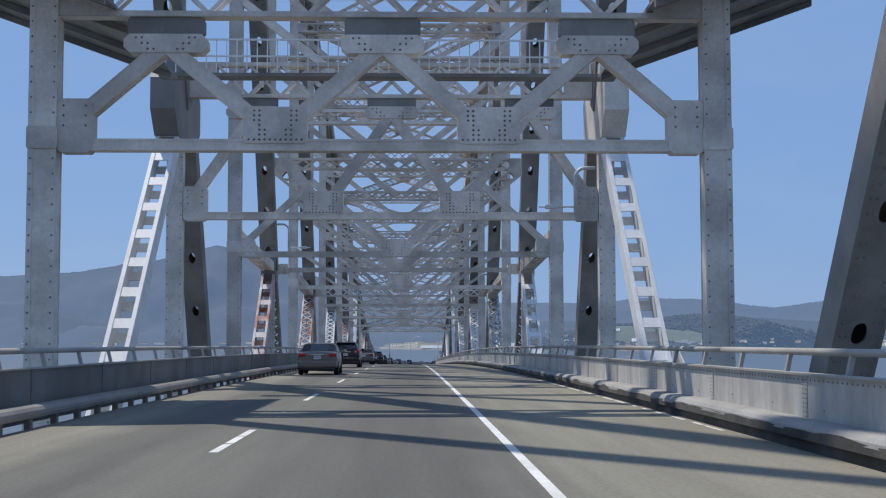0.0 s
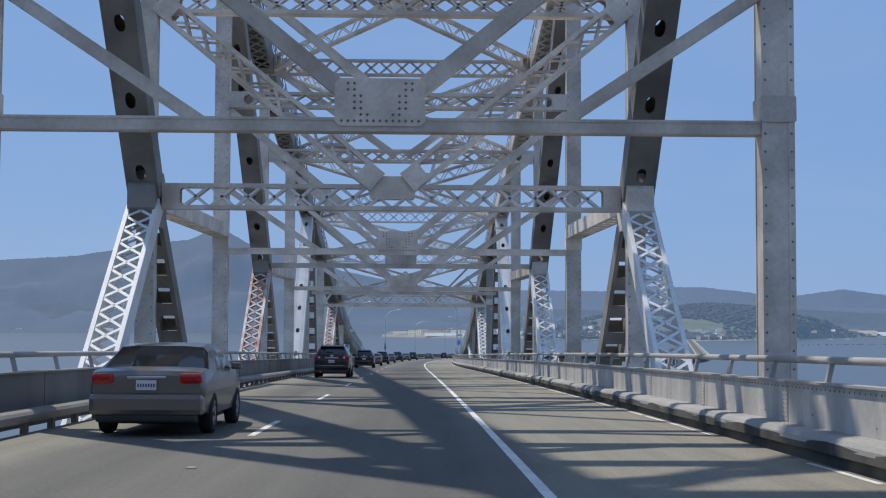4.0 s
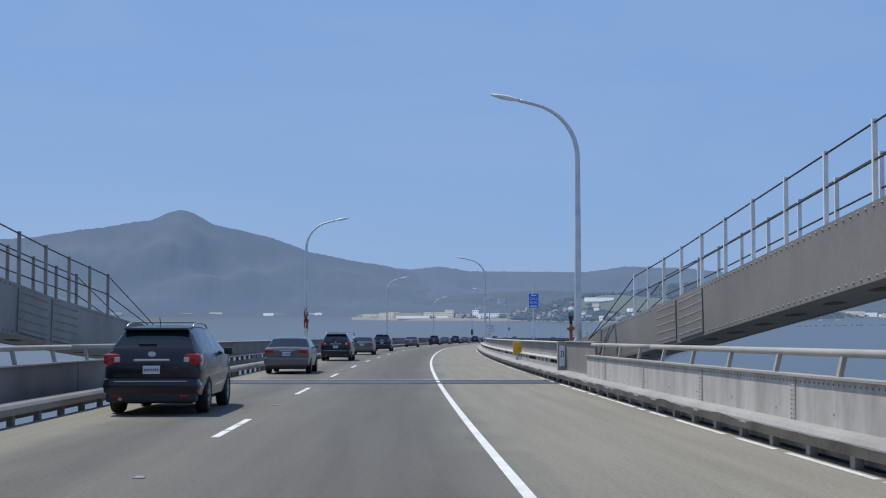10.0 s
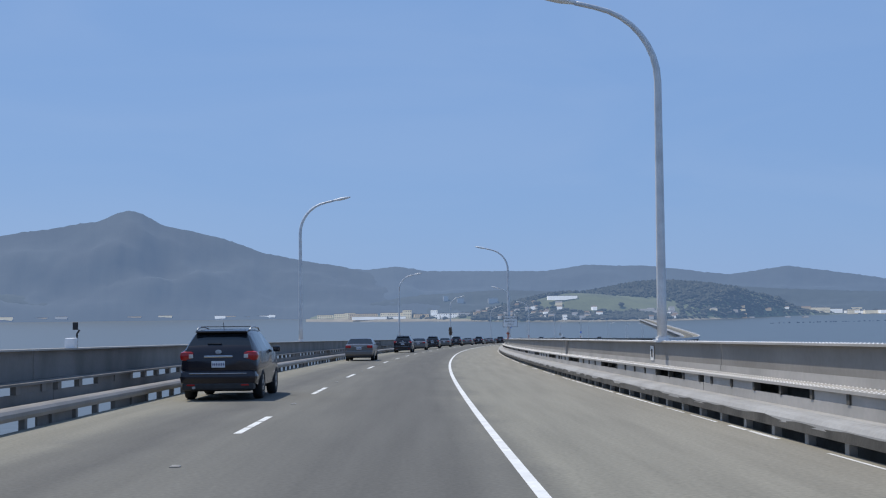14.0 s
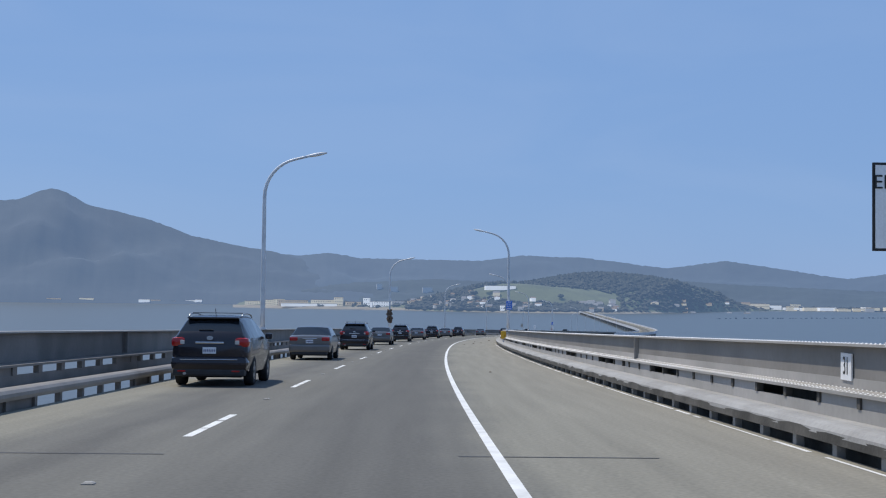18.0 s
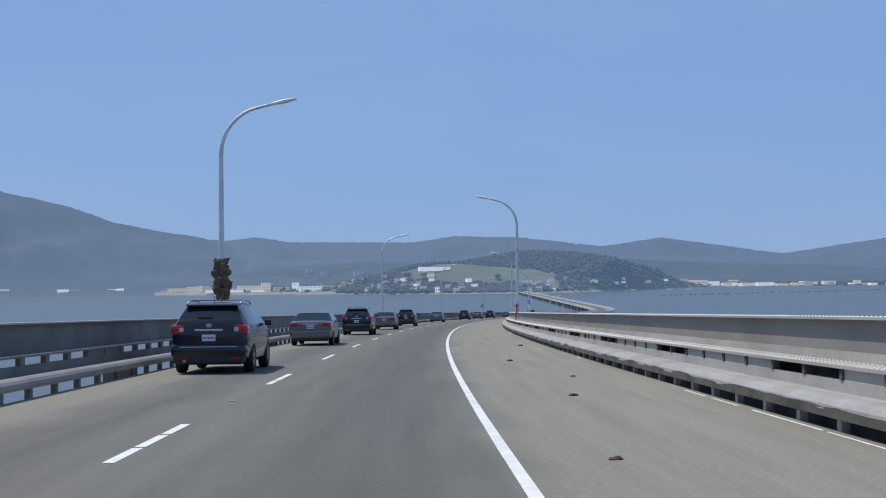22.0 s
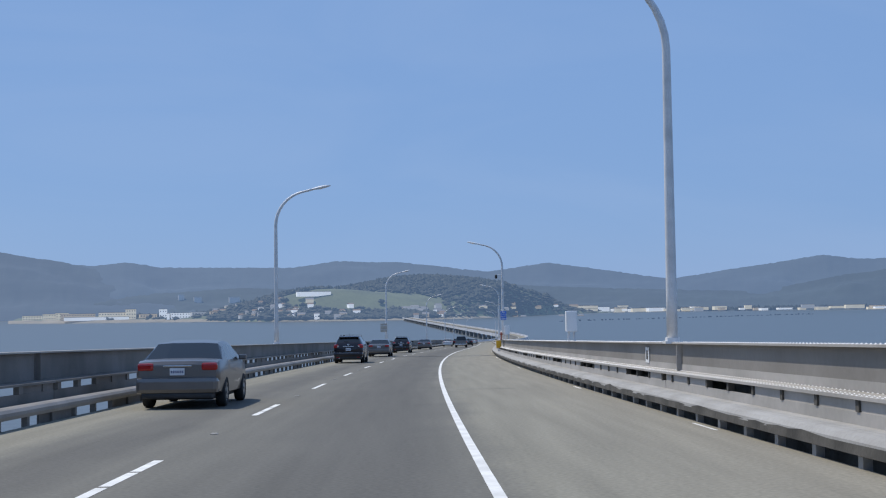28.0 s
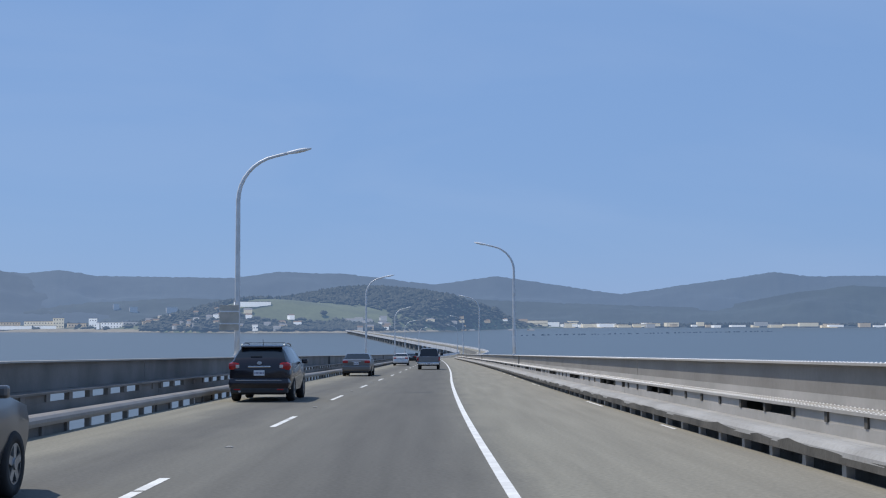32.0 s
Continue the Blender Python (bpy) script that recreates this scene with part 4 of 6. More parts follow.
short.matrix_world = Matrix.Translation(P(253.7, side_x(-1, 7.25), top_z(253.7) + 0.65)) @ pose(0, 0, 0, 0, 0, heading(254))

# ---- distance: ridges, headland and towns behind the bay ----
# Haze is painted on: these distant surfaces glow with blue airlight.
def hazed_material(name, low, airlight, strength, scale=0.004, fine=0.03, amount=0.3, spots=None):
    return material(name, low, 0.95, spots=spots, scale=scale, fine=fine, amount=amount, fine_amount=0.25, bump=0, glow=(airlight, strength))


# Airlight tint, emitted by the far materials in place of real haze
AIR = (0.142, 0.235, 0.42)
HAZE_FAR = hazed_material("hazy blue far ridge", (0.02, 0.026, 0.024), AIR, 0.53)
HAZE_MID = hazed_material("hazy wooded slope", (0.02, 0.028, 0.022), AIR, 0.47)
LAND = hazed_material("grass headland", (0.1, 0.112, 0.052), AIR, 0.4, scale=0.02, fine=0.2, spots=(0.066, 0.076, 0.038))
SHORE = hazed_material("brown shore", (0.24, 0.21, 0.16), AIR, 0.30, scale=0.02, fine=0.2)
WOODS = hazed_material("dark distant trees", (0.044, 0.046, 0.026), AIR, 0.43, scale=0.05, fine=0.4)
CAM0 = Vector((20, 400, 0))
SHIFT = Vector((24, 66, 0))          # the headland, set back across the bay


def at(deg, dist):
    """A place at a bearing (clockwise from +y) and distance from the middle of the drive."""
    return Vector((CAM0.x + math.sin(radians(deg)) * dist, CAM0.y + math.cos(radians(deg)) * dist, 0))


def ridge(name, label, prof, dist, depth, mat, seed=0, rough=0.22):
    """A range of hills: crest heights over bearings, with a slope to the front."""
    m = Mesh()
    a0, a1 = prof[0][0], prof[-1][0]
    n = int((a1 - a0) / 0.12)
    rows = 16
    for i in range(n + 1):
        a = a0 + (a1 - a0) * i / n
        hgt = float(np.interp(a, *zip(*prof)))
        for j in range(rows + 1):
            f = j / rows
            p = at(a, dist - depth * (1 - f))
            nz = noise.fractal((p.x * 0.004 + seed, p.y * 0.004, 0), 1.0, 2.0, 5)
            z = hgt * f ** 1.1 + nz * hgt * rough * 0.7 * math.sin(math.pi * min(f, 0.95)) + noise.noise((a * 3.1 + seed, seed, 0)) * 1.6 + noise.noise((a * 6 + seed, f * 7, 5)) * 2.4 + noise.noise((a * 14 + seed, f * 13, 7)) * 1.0
            m.v.append((p.x, p.y, max(z, -1) if j else -1.5))
    for i in range(n):
        for j in range(rows):
            a = i * (rows + 1) + j
            m.f.append((a, a + rows + 1, a + rows + 2, a + 1))
    return tagged(part(name, m.data(), mat, smooth=True), label, "hills", kind="structure")


MOUNTAIN = [(-60, 143), (-40, 173), (-22, 218), (-15.9, 253), (-12.7, 297), (-11.3, 315), (-10.5, 325), (-10.0, 346), (-9.35, 358), (-8.8, 347), (-8.0, 314), (-7.1, 297), (-5.4, 267), (-3.6, 218),
            (-1.4, 184), (-0.5, 176), (1, 150), (3, 118), (6, 70), (9, 20)]
RANGE = [(-6, 90), (-3, 140), (-0.5, 168), (1, 160), (2.3, 171), (3.6, 154), (6.2, 152), (9, 149), (10.8, 168), (13.3, 162), (15, 148), (17, 129), (19.4, 155), (22, 126), (24.5, 99),
         (27.5, 132), (30.5, 162), (32, 147), (36, 150), (45, 130), (60, 100)]
# stronger glow, so this range looks deeper in the haze
HAZE_PALE = hazed_material("pale hazy far range", (0.02, 0.026, 0.024), AIR, 0.60)
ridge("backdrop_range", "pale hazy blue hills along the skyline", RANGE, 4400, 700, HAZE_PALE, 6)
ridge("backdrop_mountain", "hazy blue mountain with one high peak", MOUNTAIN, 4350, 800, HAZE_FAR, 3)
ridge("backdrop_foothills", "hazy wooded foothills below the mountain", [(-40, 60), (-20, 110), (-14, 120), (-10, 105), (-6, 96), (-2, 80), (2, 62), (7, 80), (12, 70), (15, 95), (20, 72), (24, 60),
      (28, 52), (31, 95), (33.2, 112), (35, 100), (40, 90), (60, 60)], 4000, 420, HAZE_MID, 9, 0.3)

COAST = [(-95, 3140), (20, 3010), (160, 2960), (280, 2860), (340, 2740), (440, 2660), (560, 2640), (640, 2700), (780, 2880), (1000, 3230), (1330, 3680), (1700, 3740), (2600, 3640)]
HILLS = [(595, 2990, 150, 110, 44), (520, 2805, 95, 60, 20), (420, 2800, 70, 50, 21), (820, 3070, 190, 120, 42), (1000, 3300, 220, 120, 34), (370, 2900, 70, 60, 20)]


def coast_y(x):
    return float(np.interp(x, *zip(*COAST)))


def ground_z(x, y):
    d = y - coast_y(x)
    if d < 0 or x < -95:
        return -2.0
    z = 4.0 * min(1, d / 18) + 4 * min(1, d / 150)
    for cx, cy, sx, sy, h in HILLS:
        z += h * math.exp(-0.5 * (((x - cx) / sx) ** 2 + ((y - cy) / sy) ** 2)) * min(1, d / 60)
    return z + noise.fractal((x * 0.012, y * 0.012, 0), 1.0, 2.0, 4) * 2.2 * min(1, d / 60)


land = Mesh()
gx = [-100 + 15 * i for i in range(90)] + [1250 + 50 * i for i in range(30)]
gy = [2600 + 14 * j for j in range(90)] + [3860 + 60 * j for j in range(6)]
for x in gx:
    for y in gy:
        land.v.append((x + SHIFT.x, y + SHIFT.y, ground_z(x, y)))
ny = len(gy)
for i in range(len(gx) - 1):
    for j in range(ny - 1):
        a = i * ny + j
        if max(land.v[a][2], land.v[a + ny][2], land.v[a + ny + 1][2], land.v[a + 1][2]) > -1.9:
            land.f.append((a, a + ny, a + ny + 1, a + 1))
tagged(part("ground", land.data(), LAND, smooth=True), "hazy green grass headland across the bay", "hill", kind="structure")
beach = Mesh()
for i in range(120):
    x = -94 + i * 9.0
    y = coast_y(x)
    k = len(beach.v)
    x, y = x + SHIFT.x, y + SHIFT.y
    beach.v += [(x, y - 9, -0.5), (x, y + 14, 4.6), (x, y + 26, 5.4)]
    if i:
        beach.f += [(k - 3, k, k + 1, k - 2), (k - 2, k + 1, k + 2, k - 1)]
tagged(part("shore", beach.data(), SHORE, smooth=True), "narrow brown shore along the water", "shore", kind="structure")

rt = random.Random(11)


def clump(m, x, y, z, r, h):
    """An uneven low tree crown of several leaning leaf tufts."""
    for _ in range(4):
        ox, oy, oz = rt.uniform(-0.5, 0.5) * r, rt.uniform(-0.5, 0.5) * r, rt.uniform(0.15, 0.5) * h
        rr, hh = r * rt.uniform(0.45, 0.75), h * rt.uniform(0.3, 0.5)
        k = len(m.v)
        for q in range(5):
            a = q * 1.2566 + rt.random()
            m.v.append((x + ox + rr * math.cos(a), y + oy + rr * math.sin(a), z + oz + rt.uniform(-0.25, 0.25) * hh))
        m.v += [(x + ox + rt.uniform(-0.2, 0.2) * rr, y + oy, z + oz + hh), (x + ox, y + oy, z + oz - hh * 0.9)]
        for q in range(5):
            m.f += [(k + q, k + (q + 1) % 5, k + 5), (k + (q + 1) % 5, k + q, k + 6)]


woods = Mesh()
for _ in range(9000):
    u = rt.random()
    if u < 0.5:
        x, y = rt.gauss(670, 200), rt.gauss(3000, 75)
    elif u < 0.64:
        x = rt.uniform(250, 560)
        y = coast_y(x) + abs(rt.gauss(20, 32))
    elif u < 0.72:
        x, y = rt.gauss(400, 40), rt.gauss(2850, 25)
    elif u < 0.8:
        x, y = rt.gauss(560, 22), rt.gauss(2690, 20)
    else:
        x = rt.uniform(620, 2300)
        y = coast_y(x) + abs(rt.gauss(30, 60))
    z = ground_z(x, y)
    if z < 3 or (362 < x < 640 and coast_y(x) + 58 < y < 2850 and rt.random() < 0.97):
        continue
    tall = 0.7 if y < coast_y(x) + 60 else 1.0
    clump(woods, x + SHIFT.x, y + SHIFT.y, z, rt.uniform(4, 10), rt.uniform(5, 11) * tall)
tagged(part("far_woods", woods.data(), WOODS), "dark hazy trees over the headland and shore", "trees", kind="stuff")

# Walls glow in their own tint, standing in for sun on their fronts.
WALLS = [hazed_material("pale far wall %s" % n, c, [0.5 * v + 0.25 * a for v, a in zip(c, AIR)], 0.8, scale=0.05, fine=0.5, amount=0.12) for n, c in
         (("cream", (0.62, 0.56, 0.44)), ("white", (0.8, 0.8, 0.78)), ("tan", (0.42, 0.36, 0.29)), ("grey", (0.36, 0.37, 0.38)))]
ROOFS = [hazed_material("far roof %s" % n, c, AIR, 0.26, scale=0.05, fine=0.5, amount=0.15) for n, c in (("brown", (0.2, 0.15, 0.12)), ("grey", (0.22, 0.22, 0.23)))]
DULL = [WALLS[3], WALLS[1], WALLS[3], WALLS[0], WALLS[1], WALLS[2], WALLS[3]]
PANES = hazed_material("far dark windows", (0.08, 0.08, 0.09), AIR, 0.26)


def building(name, label, category, x, y, w, d, h, wall, roof, gable=0.0, turn=0.0, rows=0, z=None, group=""):
    if z is None:
        x, y, z = x + SHIFT.x, y + SHIFT.y, ground_z(x, y) - 0.6
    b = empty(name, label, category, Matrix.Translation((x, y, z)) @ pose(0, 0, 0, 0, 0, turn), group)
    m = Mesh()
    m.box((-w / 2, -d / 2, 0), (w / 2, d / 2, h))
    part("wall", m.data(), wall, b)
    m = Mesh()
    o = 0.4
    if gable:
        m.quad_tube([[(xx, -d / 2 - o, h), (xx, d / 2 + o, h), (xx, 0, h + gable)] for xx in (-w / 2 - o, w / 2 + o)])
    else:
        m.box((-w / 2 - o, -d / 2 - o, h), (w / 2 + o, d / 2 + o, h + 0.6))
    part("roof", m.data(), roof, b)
    for r in range(rows):
        zz = h * (r + 0.55) / rows
        m = Mesh()
        n = max(2, int(w / 4.5))
        for i in range(n):
            xx = -w / 2 + w * (i + 0.5) / n
            m.box((xx - 0.8, -d / 2 - 0.12, zz - 0.9), (xx + 0.8, -d / 2 + 0.02, zz + 0.9))
        tagged(part("window_row", m.data(), PANES, b), kind="stuff")
    return b


# the old prison on the point
for x, w, h, k, rows in ((-52, 34, 13, 0, 2), (-20, 24, 17, 0, 2), (2, 22, 20, 0, 3), (62, 112, 9, 1, 0), (30, 60, 16, 2, 2), (92, 52, 19, 0, 2), (122, 18, 27, 0, 3), (152, 30, 11, 2, 1), (178, 14, 24, 1, 2),
                         (205, 34, 15, 1, 2), (236, 26, 11, 3, 1), (262, 20, 9, 2, 1)):
    near = 26 if k == 1 and w > 100 else rt.uniform(40, 75)
    building("cell_block", "long pale institutional block on the point", "building", x, coast_y(x) + near, w, 16, h * 0.66, WALLS[k], ROOFS[k % 2], 0, rt.uniform(-4, 4), rows, None, "prison blocks")
building("guard_tower", "slim white watch tower on the shore", "tower", 183, coast_y(183) + 16, 5, 5, 11, WALLS[1], ROOFS[1], 1.5)
# Haze on the blocks behind the point, again given as glow
HAZY_WALL = hazed_material("hazy pale far wall", (0.44, 0.40, 0.36), AIR, 0.45, scale=0.05, fine=0.5, amount=0.1)
for a, dd, w, h in ((4.5, 3870, 30, 22), (5.15, 3850, 40, 14), (6.6, 3830, 56, 13)):
    p = at(a, dd)
    building("apartment_block", "hazy distant block on the slope behind the point", "building", p.x, p.y, w * 0.5, 16, h + 36, HAZY_WALL, HAZY_WALL, 0, 0, 0, 4, "hazy blocks")
building("hilltop_shed", "long white building on the grassy hill", "building", 412, 2782, 58, 9, 8, WALLS[1], ROOFS[1], 0, 0, 0)
building("shore_house", "small white house at the water", "house", 402, coast_y(402) + 10, 8, 8, 9, WALLS[1], ROOFS[1], 2, 0, 1)
for i in range(58):
    x = rt.uniform(255, 620)
    y = coast_y(x) + rt.uniform(10, 75)
    if 470 < x < 530 or ground_z(x, y) > 40:
        continue
    building("house", "small pale house among trees by the shore", "house", x, y, rt.uniform(8, 14), rt.uniform(7, 10), rt.uniform(4, 7), rt.choice(DULL), rt.choice(ROOFS), rt.uniform(1.5, 3), rt.uniform(-30, 30), 0, None, "village houses")
for i in range(9):
    x, y = rt.gauss(760, 110), rt.gauss(2960, 40)
    building("house", "pale house on the wooded hillside", "house", x, y, rt.uniform(7, 13), 8, rt.uniform(3, 5), rt.choice(WALLS[2:]), rt.choice(ROOFS), 2, rt.uniform(-30, 30), 0, None, "hillside houses")
for i in range(95):
    x = rt.uniform(700, 2350)
    y = coast_y(x) + rt.uniform(14, 110)
    w = rt.uniform(14, 60) if x > 1150 else rt.uniform(8, 20)
    if ground_z(x, y) > 22:
        continue
    building("waterfront_building", "low pale building on the far waterfront", "building", x, y, w, rt.uniform(10, 18), rt.uniform(6, 13) if x > 1150 else rt.uniform(4, 6), rt.choice(WALLS[:2] + WALLS), rt.choice(ROOFS), 0 if w > 25 else 2, rt.uniform(-15, 15), 0, None, "waterfront buildings")
for i in range(34):
    a = rt.uniform(-20, -2.2)
    p = at(a, 3585 + rt.uniform(-10, 40))
    building("waterfront_building", "low pale building on the far shore below the mountain", "building", p.x, p.y, rt.uniform(14, 44), 12, rt.uniform(5, 10), rt.choice(WALLS), rt.choice(ROOFS), 0, rt.uniform(-10, 10), 0, rt.uniform(0, 5), "far shore buildings")
for i in range(62):
    a = rt.uniform(16.5, 40)
    p = at(a, 3560 + rt.uniform(-15, 45))
    building("waterfront_building", "low pale building on the far waterfront", "building", p.x, p.y, rt.uniform(12, 46), 12, rt.uniform(4, 10), rt.choice(WALLS[:2] + WALLS), rt.choice(ROOFS), 0, rt.uniform(-25, 10), 0, rt.uniform(0, 4), "waterfront buildings")
strand = Mesh()
for i in range(1500):
    p = at(rt.uniform(14, 42), 3600 + abs(rt.gauss(0, 45)))
    clump(strand, p.x, p.y, rt.uniform(0, 3), rt.uniform(5, 9), rt.uniform(7, 14))
tagged(part("shore_trees", strand.data(), WOODS), "dark hazy trees along the far waterfront", "trees", kind="stuff")
# old pilings in the water
pil = empty("pilings", "dark line of old pilings standing in the water", "pilings", kind="structure")
for i in range(70):
    x, y = 640 + i * 8.5 + rt.uniform(-3, 3), 2230 + i * 5.2
    m = Mesh()
    hh = rt.uniform(0.5, 1.9)
    m.box((x - 1.2, y - 0.6, -1), (x + 1.2, y + 0.6, hh))
    part("piling", m.data(), WOODS, pil)

# ---- vehicles ----
def paint(name, col, metal=0.5, rough=0.28):
    m = material(name, col, rough, metal, scale=1.2, amount=0.12, fine=60, fine_amount=0.05, bump=0)
    m.node_tree.nodes["Principled BSDF"].inputs["Coat Weight"].default_value = 0.35
    return m


def glass_mat():
    m = bpy.data.materials.new("dark tinted car glass")
    m.use_nodes = True
    b = m.node_tree.nodes["Principled BSDF"]
    b.inputs["Base Color"].default_value, b.inputs["Roughness"].default_value = (0.012, 0.014, 0.017, 1), 0.05
    b.inputs["Specular IOR Level"].default_value = 0.6
    return m


CAR_GLASS = glass_mat()
TYRE = material("tyre rubber", (0.025, 0.025, 0.026), 0.85, scale=8, fine=60)
ALLOY = material("dull alloy wheel", (0.45, 0.46, 0.47), 0.35, 0.8, scale=5)
CHROME = material("chrome", (0.75, 0.76, 0.78), 0.12, 1.0, scale=3, amount=0.05, fine_amount=0.02, bump=0)
TRIM = material("black plastic trim", (0.03, 0.031, 0.034), 0.6, scale=5)
RED = paint("red tail lamp lens", (0.42, 0.012, 0.012), 0.0, 0.15)
CLEAR = paint("clear lamp lens", (0.6, 0.58, 0.55), 0.0, 0.12)
PLATE = material("white number plate", (0.72, 0.74, 0.78), 0.4, scale=4, amount=0.08)
BARS = material("blue plate characters", (0.05, 0.07, 0.2), 0.5, scale=4)


def wheel(root, x, y, r=0.35, w=0.23):
    out = 1 if x > 0 else -1
    t = Mesh()
    n = 24
    prof = [(-w / 2, r * 0.62), (-w / 2, r * 0.93), (-w / 2 + 0.03, r), (w / 2 - 0.03, r), (w / 2, r * 0.93), (w / 2, r * 0.62)]
    rings = [[(x + a, y + b * math.cos(q), r + b * math.sin(q)) for a, b in prof] for q in np.linspace(0, 2 * math.pi, n + 1)]
    t.quad_tube(rings, False)
    wh = part("wheel", t.data(), TYRE, root, "black rubber tyre", smooth=True)
    m = Mesh()
    d = x + out * (w / 2 - 0.02)
    m.quad_tube([[(x + a, y + b * math.cos(q), r + b * math.sin(q)) for a, b in ((-0.05, r * 0.63), (out * (w / 2 - 0.005), r * 0.63), (out * (w / 2 - 0.005), r * 0.56), (-0.05, r * 0.56))]
                 for q in np.linspace(0, 2 * math.pi, n + 1)], False)
    for k in range(5):
        a = 2 * math.pi * k / 5 + 0.3
        e = Vector((0, math.cos(a), math.sin(a)))
        m.bar(Vector((d, y, r)), Vector((d, y, r)) + e * r * 0.6, Vector((1, 0, 0)), e.cross(Vector((1, 0, 0))), 0.03, 0.085)
    m.quad_tube([[(d + s_, y + 0.06 * math.cos(q), r + 0.06 * math.sin(q)) for q in np.linspace(0, 2 * math.pi, 11)[:-1]] for s_ in (-0.03, 0.03)])
    part("rim", m.data(), ALLOY, wh, "five-spoke alloy rim")


def arch_ring(m, x, y, r, out):
    m.quad_tube([[(x + out * a, y + b * math.cos(q), r + b * math.sin(q)) for a, b in ((0.0, r * 1.08), (0.03, r * 1.08), (0.03, r * 1.22), (0.0, r * 1.2))]
                 for q in np.linspace(-0.1, math.pi + 0.1, 15)], True)


def car_body(root, stations, mat, rear_glass, front_glass, side_glass, belt=1.0, taper=0.2):
    """Lofted shell. stations: y, roof or deck height, half width, height of the underside."""
    rings = []
    for y, zt, w, zb in stations:
        hb = min(belt, zt - 0.05)
        cab = max(0.0, zt - belt)
        half = [(w * 0.80, zb), (w * 0.95, zb + 0.06), (w * 0.995, zb + 0.30), (w, 0.72 if hb > 0.75 else hb * 0.85), (w * 0.97, hb),
                (w * (0.97 - taper * min(1, cab / 0.5)), max(hb + 0.015, zt - 0.10)), (w * (0.90 - (taper + 0.02) * min(1, cab / 0.5)), max(hb + 0.03, zt - 0.02)), (w * 0.4, zt)]
        rings.append([(x, y, z) for x, z in half] + [(-x, y, z) for x, z in reversed(half)])
    n = 16
    body, glass = Mesh(), {"rear_window": Mesh(), "windshield": Mesh()}
    sides = {}
    for i in range(len(rings) - 1):
        for j in range(n):
            jj = (j + 1) % n
            q = [rings[i][j], rings[i][jj], rings[i + 1][jj], rings[i + 1][j]]
            tgt = body
            if j in (5, 6, 7, 8, 9) and i in rear_glass:
                tgt = glass["rear_window"]
            elif j in (5, 6, 7, 8, 9) and i in front_glass:
                tgt = glass["windshield"]
            elif j in (4, 10) and i in side_glass:
                run = min(k for k in side_glass if all(q_ in side_glass for q_ in range(k, i + 1)))
                tgt = sides.setdefault((j, run), Mesh())
            k = len(tgt.v)
            tgt.v += q
            tgt.f.append((k, k + 3, k + 2, k + 1))
    for r, rev in ((rings[0], False), (rings[-1], True)):
        k = len(body.v)
        body.v += r
        f = tuple(range(k, k + n))
        body.f.append(f if not rev else f[::-1])
    shell = part("body", body.data(), mat, root)
    bm = bmesh.new()
    bm.from_mesh(shell.data)
    bmesh.ops.remove_doubles(bm, verts=bm.verts, dist=0.001)
    bmesh.ops.recalc_face_normals(bm, faces=bm.faces)
    bm.to_mesh(shell.data)
    bm.free()
    shell.data.polygons.foreach_set("use_smooth", [True] * len(shell.data.polygons))
    shell.data.set_sharp_from_angle(angle=radians(35))
    for nm, g in glass.items():
        if g.f:
            part(nm, g.data(), CAR_GLASS, root, "dark tinted glass")
    for g in sides.values():
        part("side_window", g.data(), CAR_GLASS, root, "dark tinted glass")


def box_part(name, lo, hi, mat, root, label="", bevel=0.02):
    bm = bmesh.new()
    bmesh.ops.create_cube(bm, size=1)
    for v in bm.verts:
        v.co = Vector([(lo[i] + hi[i]) / 2 + v.co[i] * (hi[i] - lo[i]) for i in range(3)])
    if bevel:
        bmesh.ops.bevel(bm, geom=bm.edges[:], offset=min(bevel, 0.45 * min(hi[i] - lo[i] for i in range(3))), segments=2, affect="EDGES", profile=0.6)
    return part(name, bm, mat, root, label, smooth=False)


def number_plate(root, y, z):
    p = box_part("number_plate", (-0.155, y - 0.012, z - 0.075), (0.155, y, z + 0.075), PLATE, root, "white number plate", 0.005)
    b = Mesh()
    for k in range(7):
        x = -0.12 + k * 0.04
        b.box((x - 0.011, y - 0.016, z - 0.03), (x + 0.011, y - 0.0125, z + 0.022))
    part("plate_bars", b.data(), BARS, p)


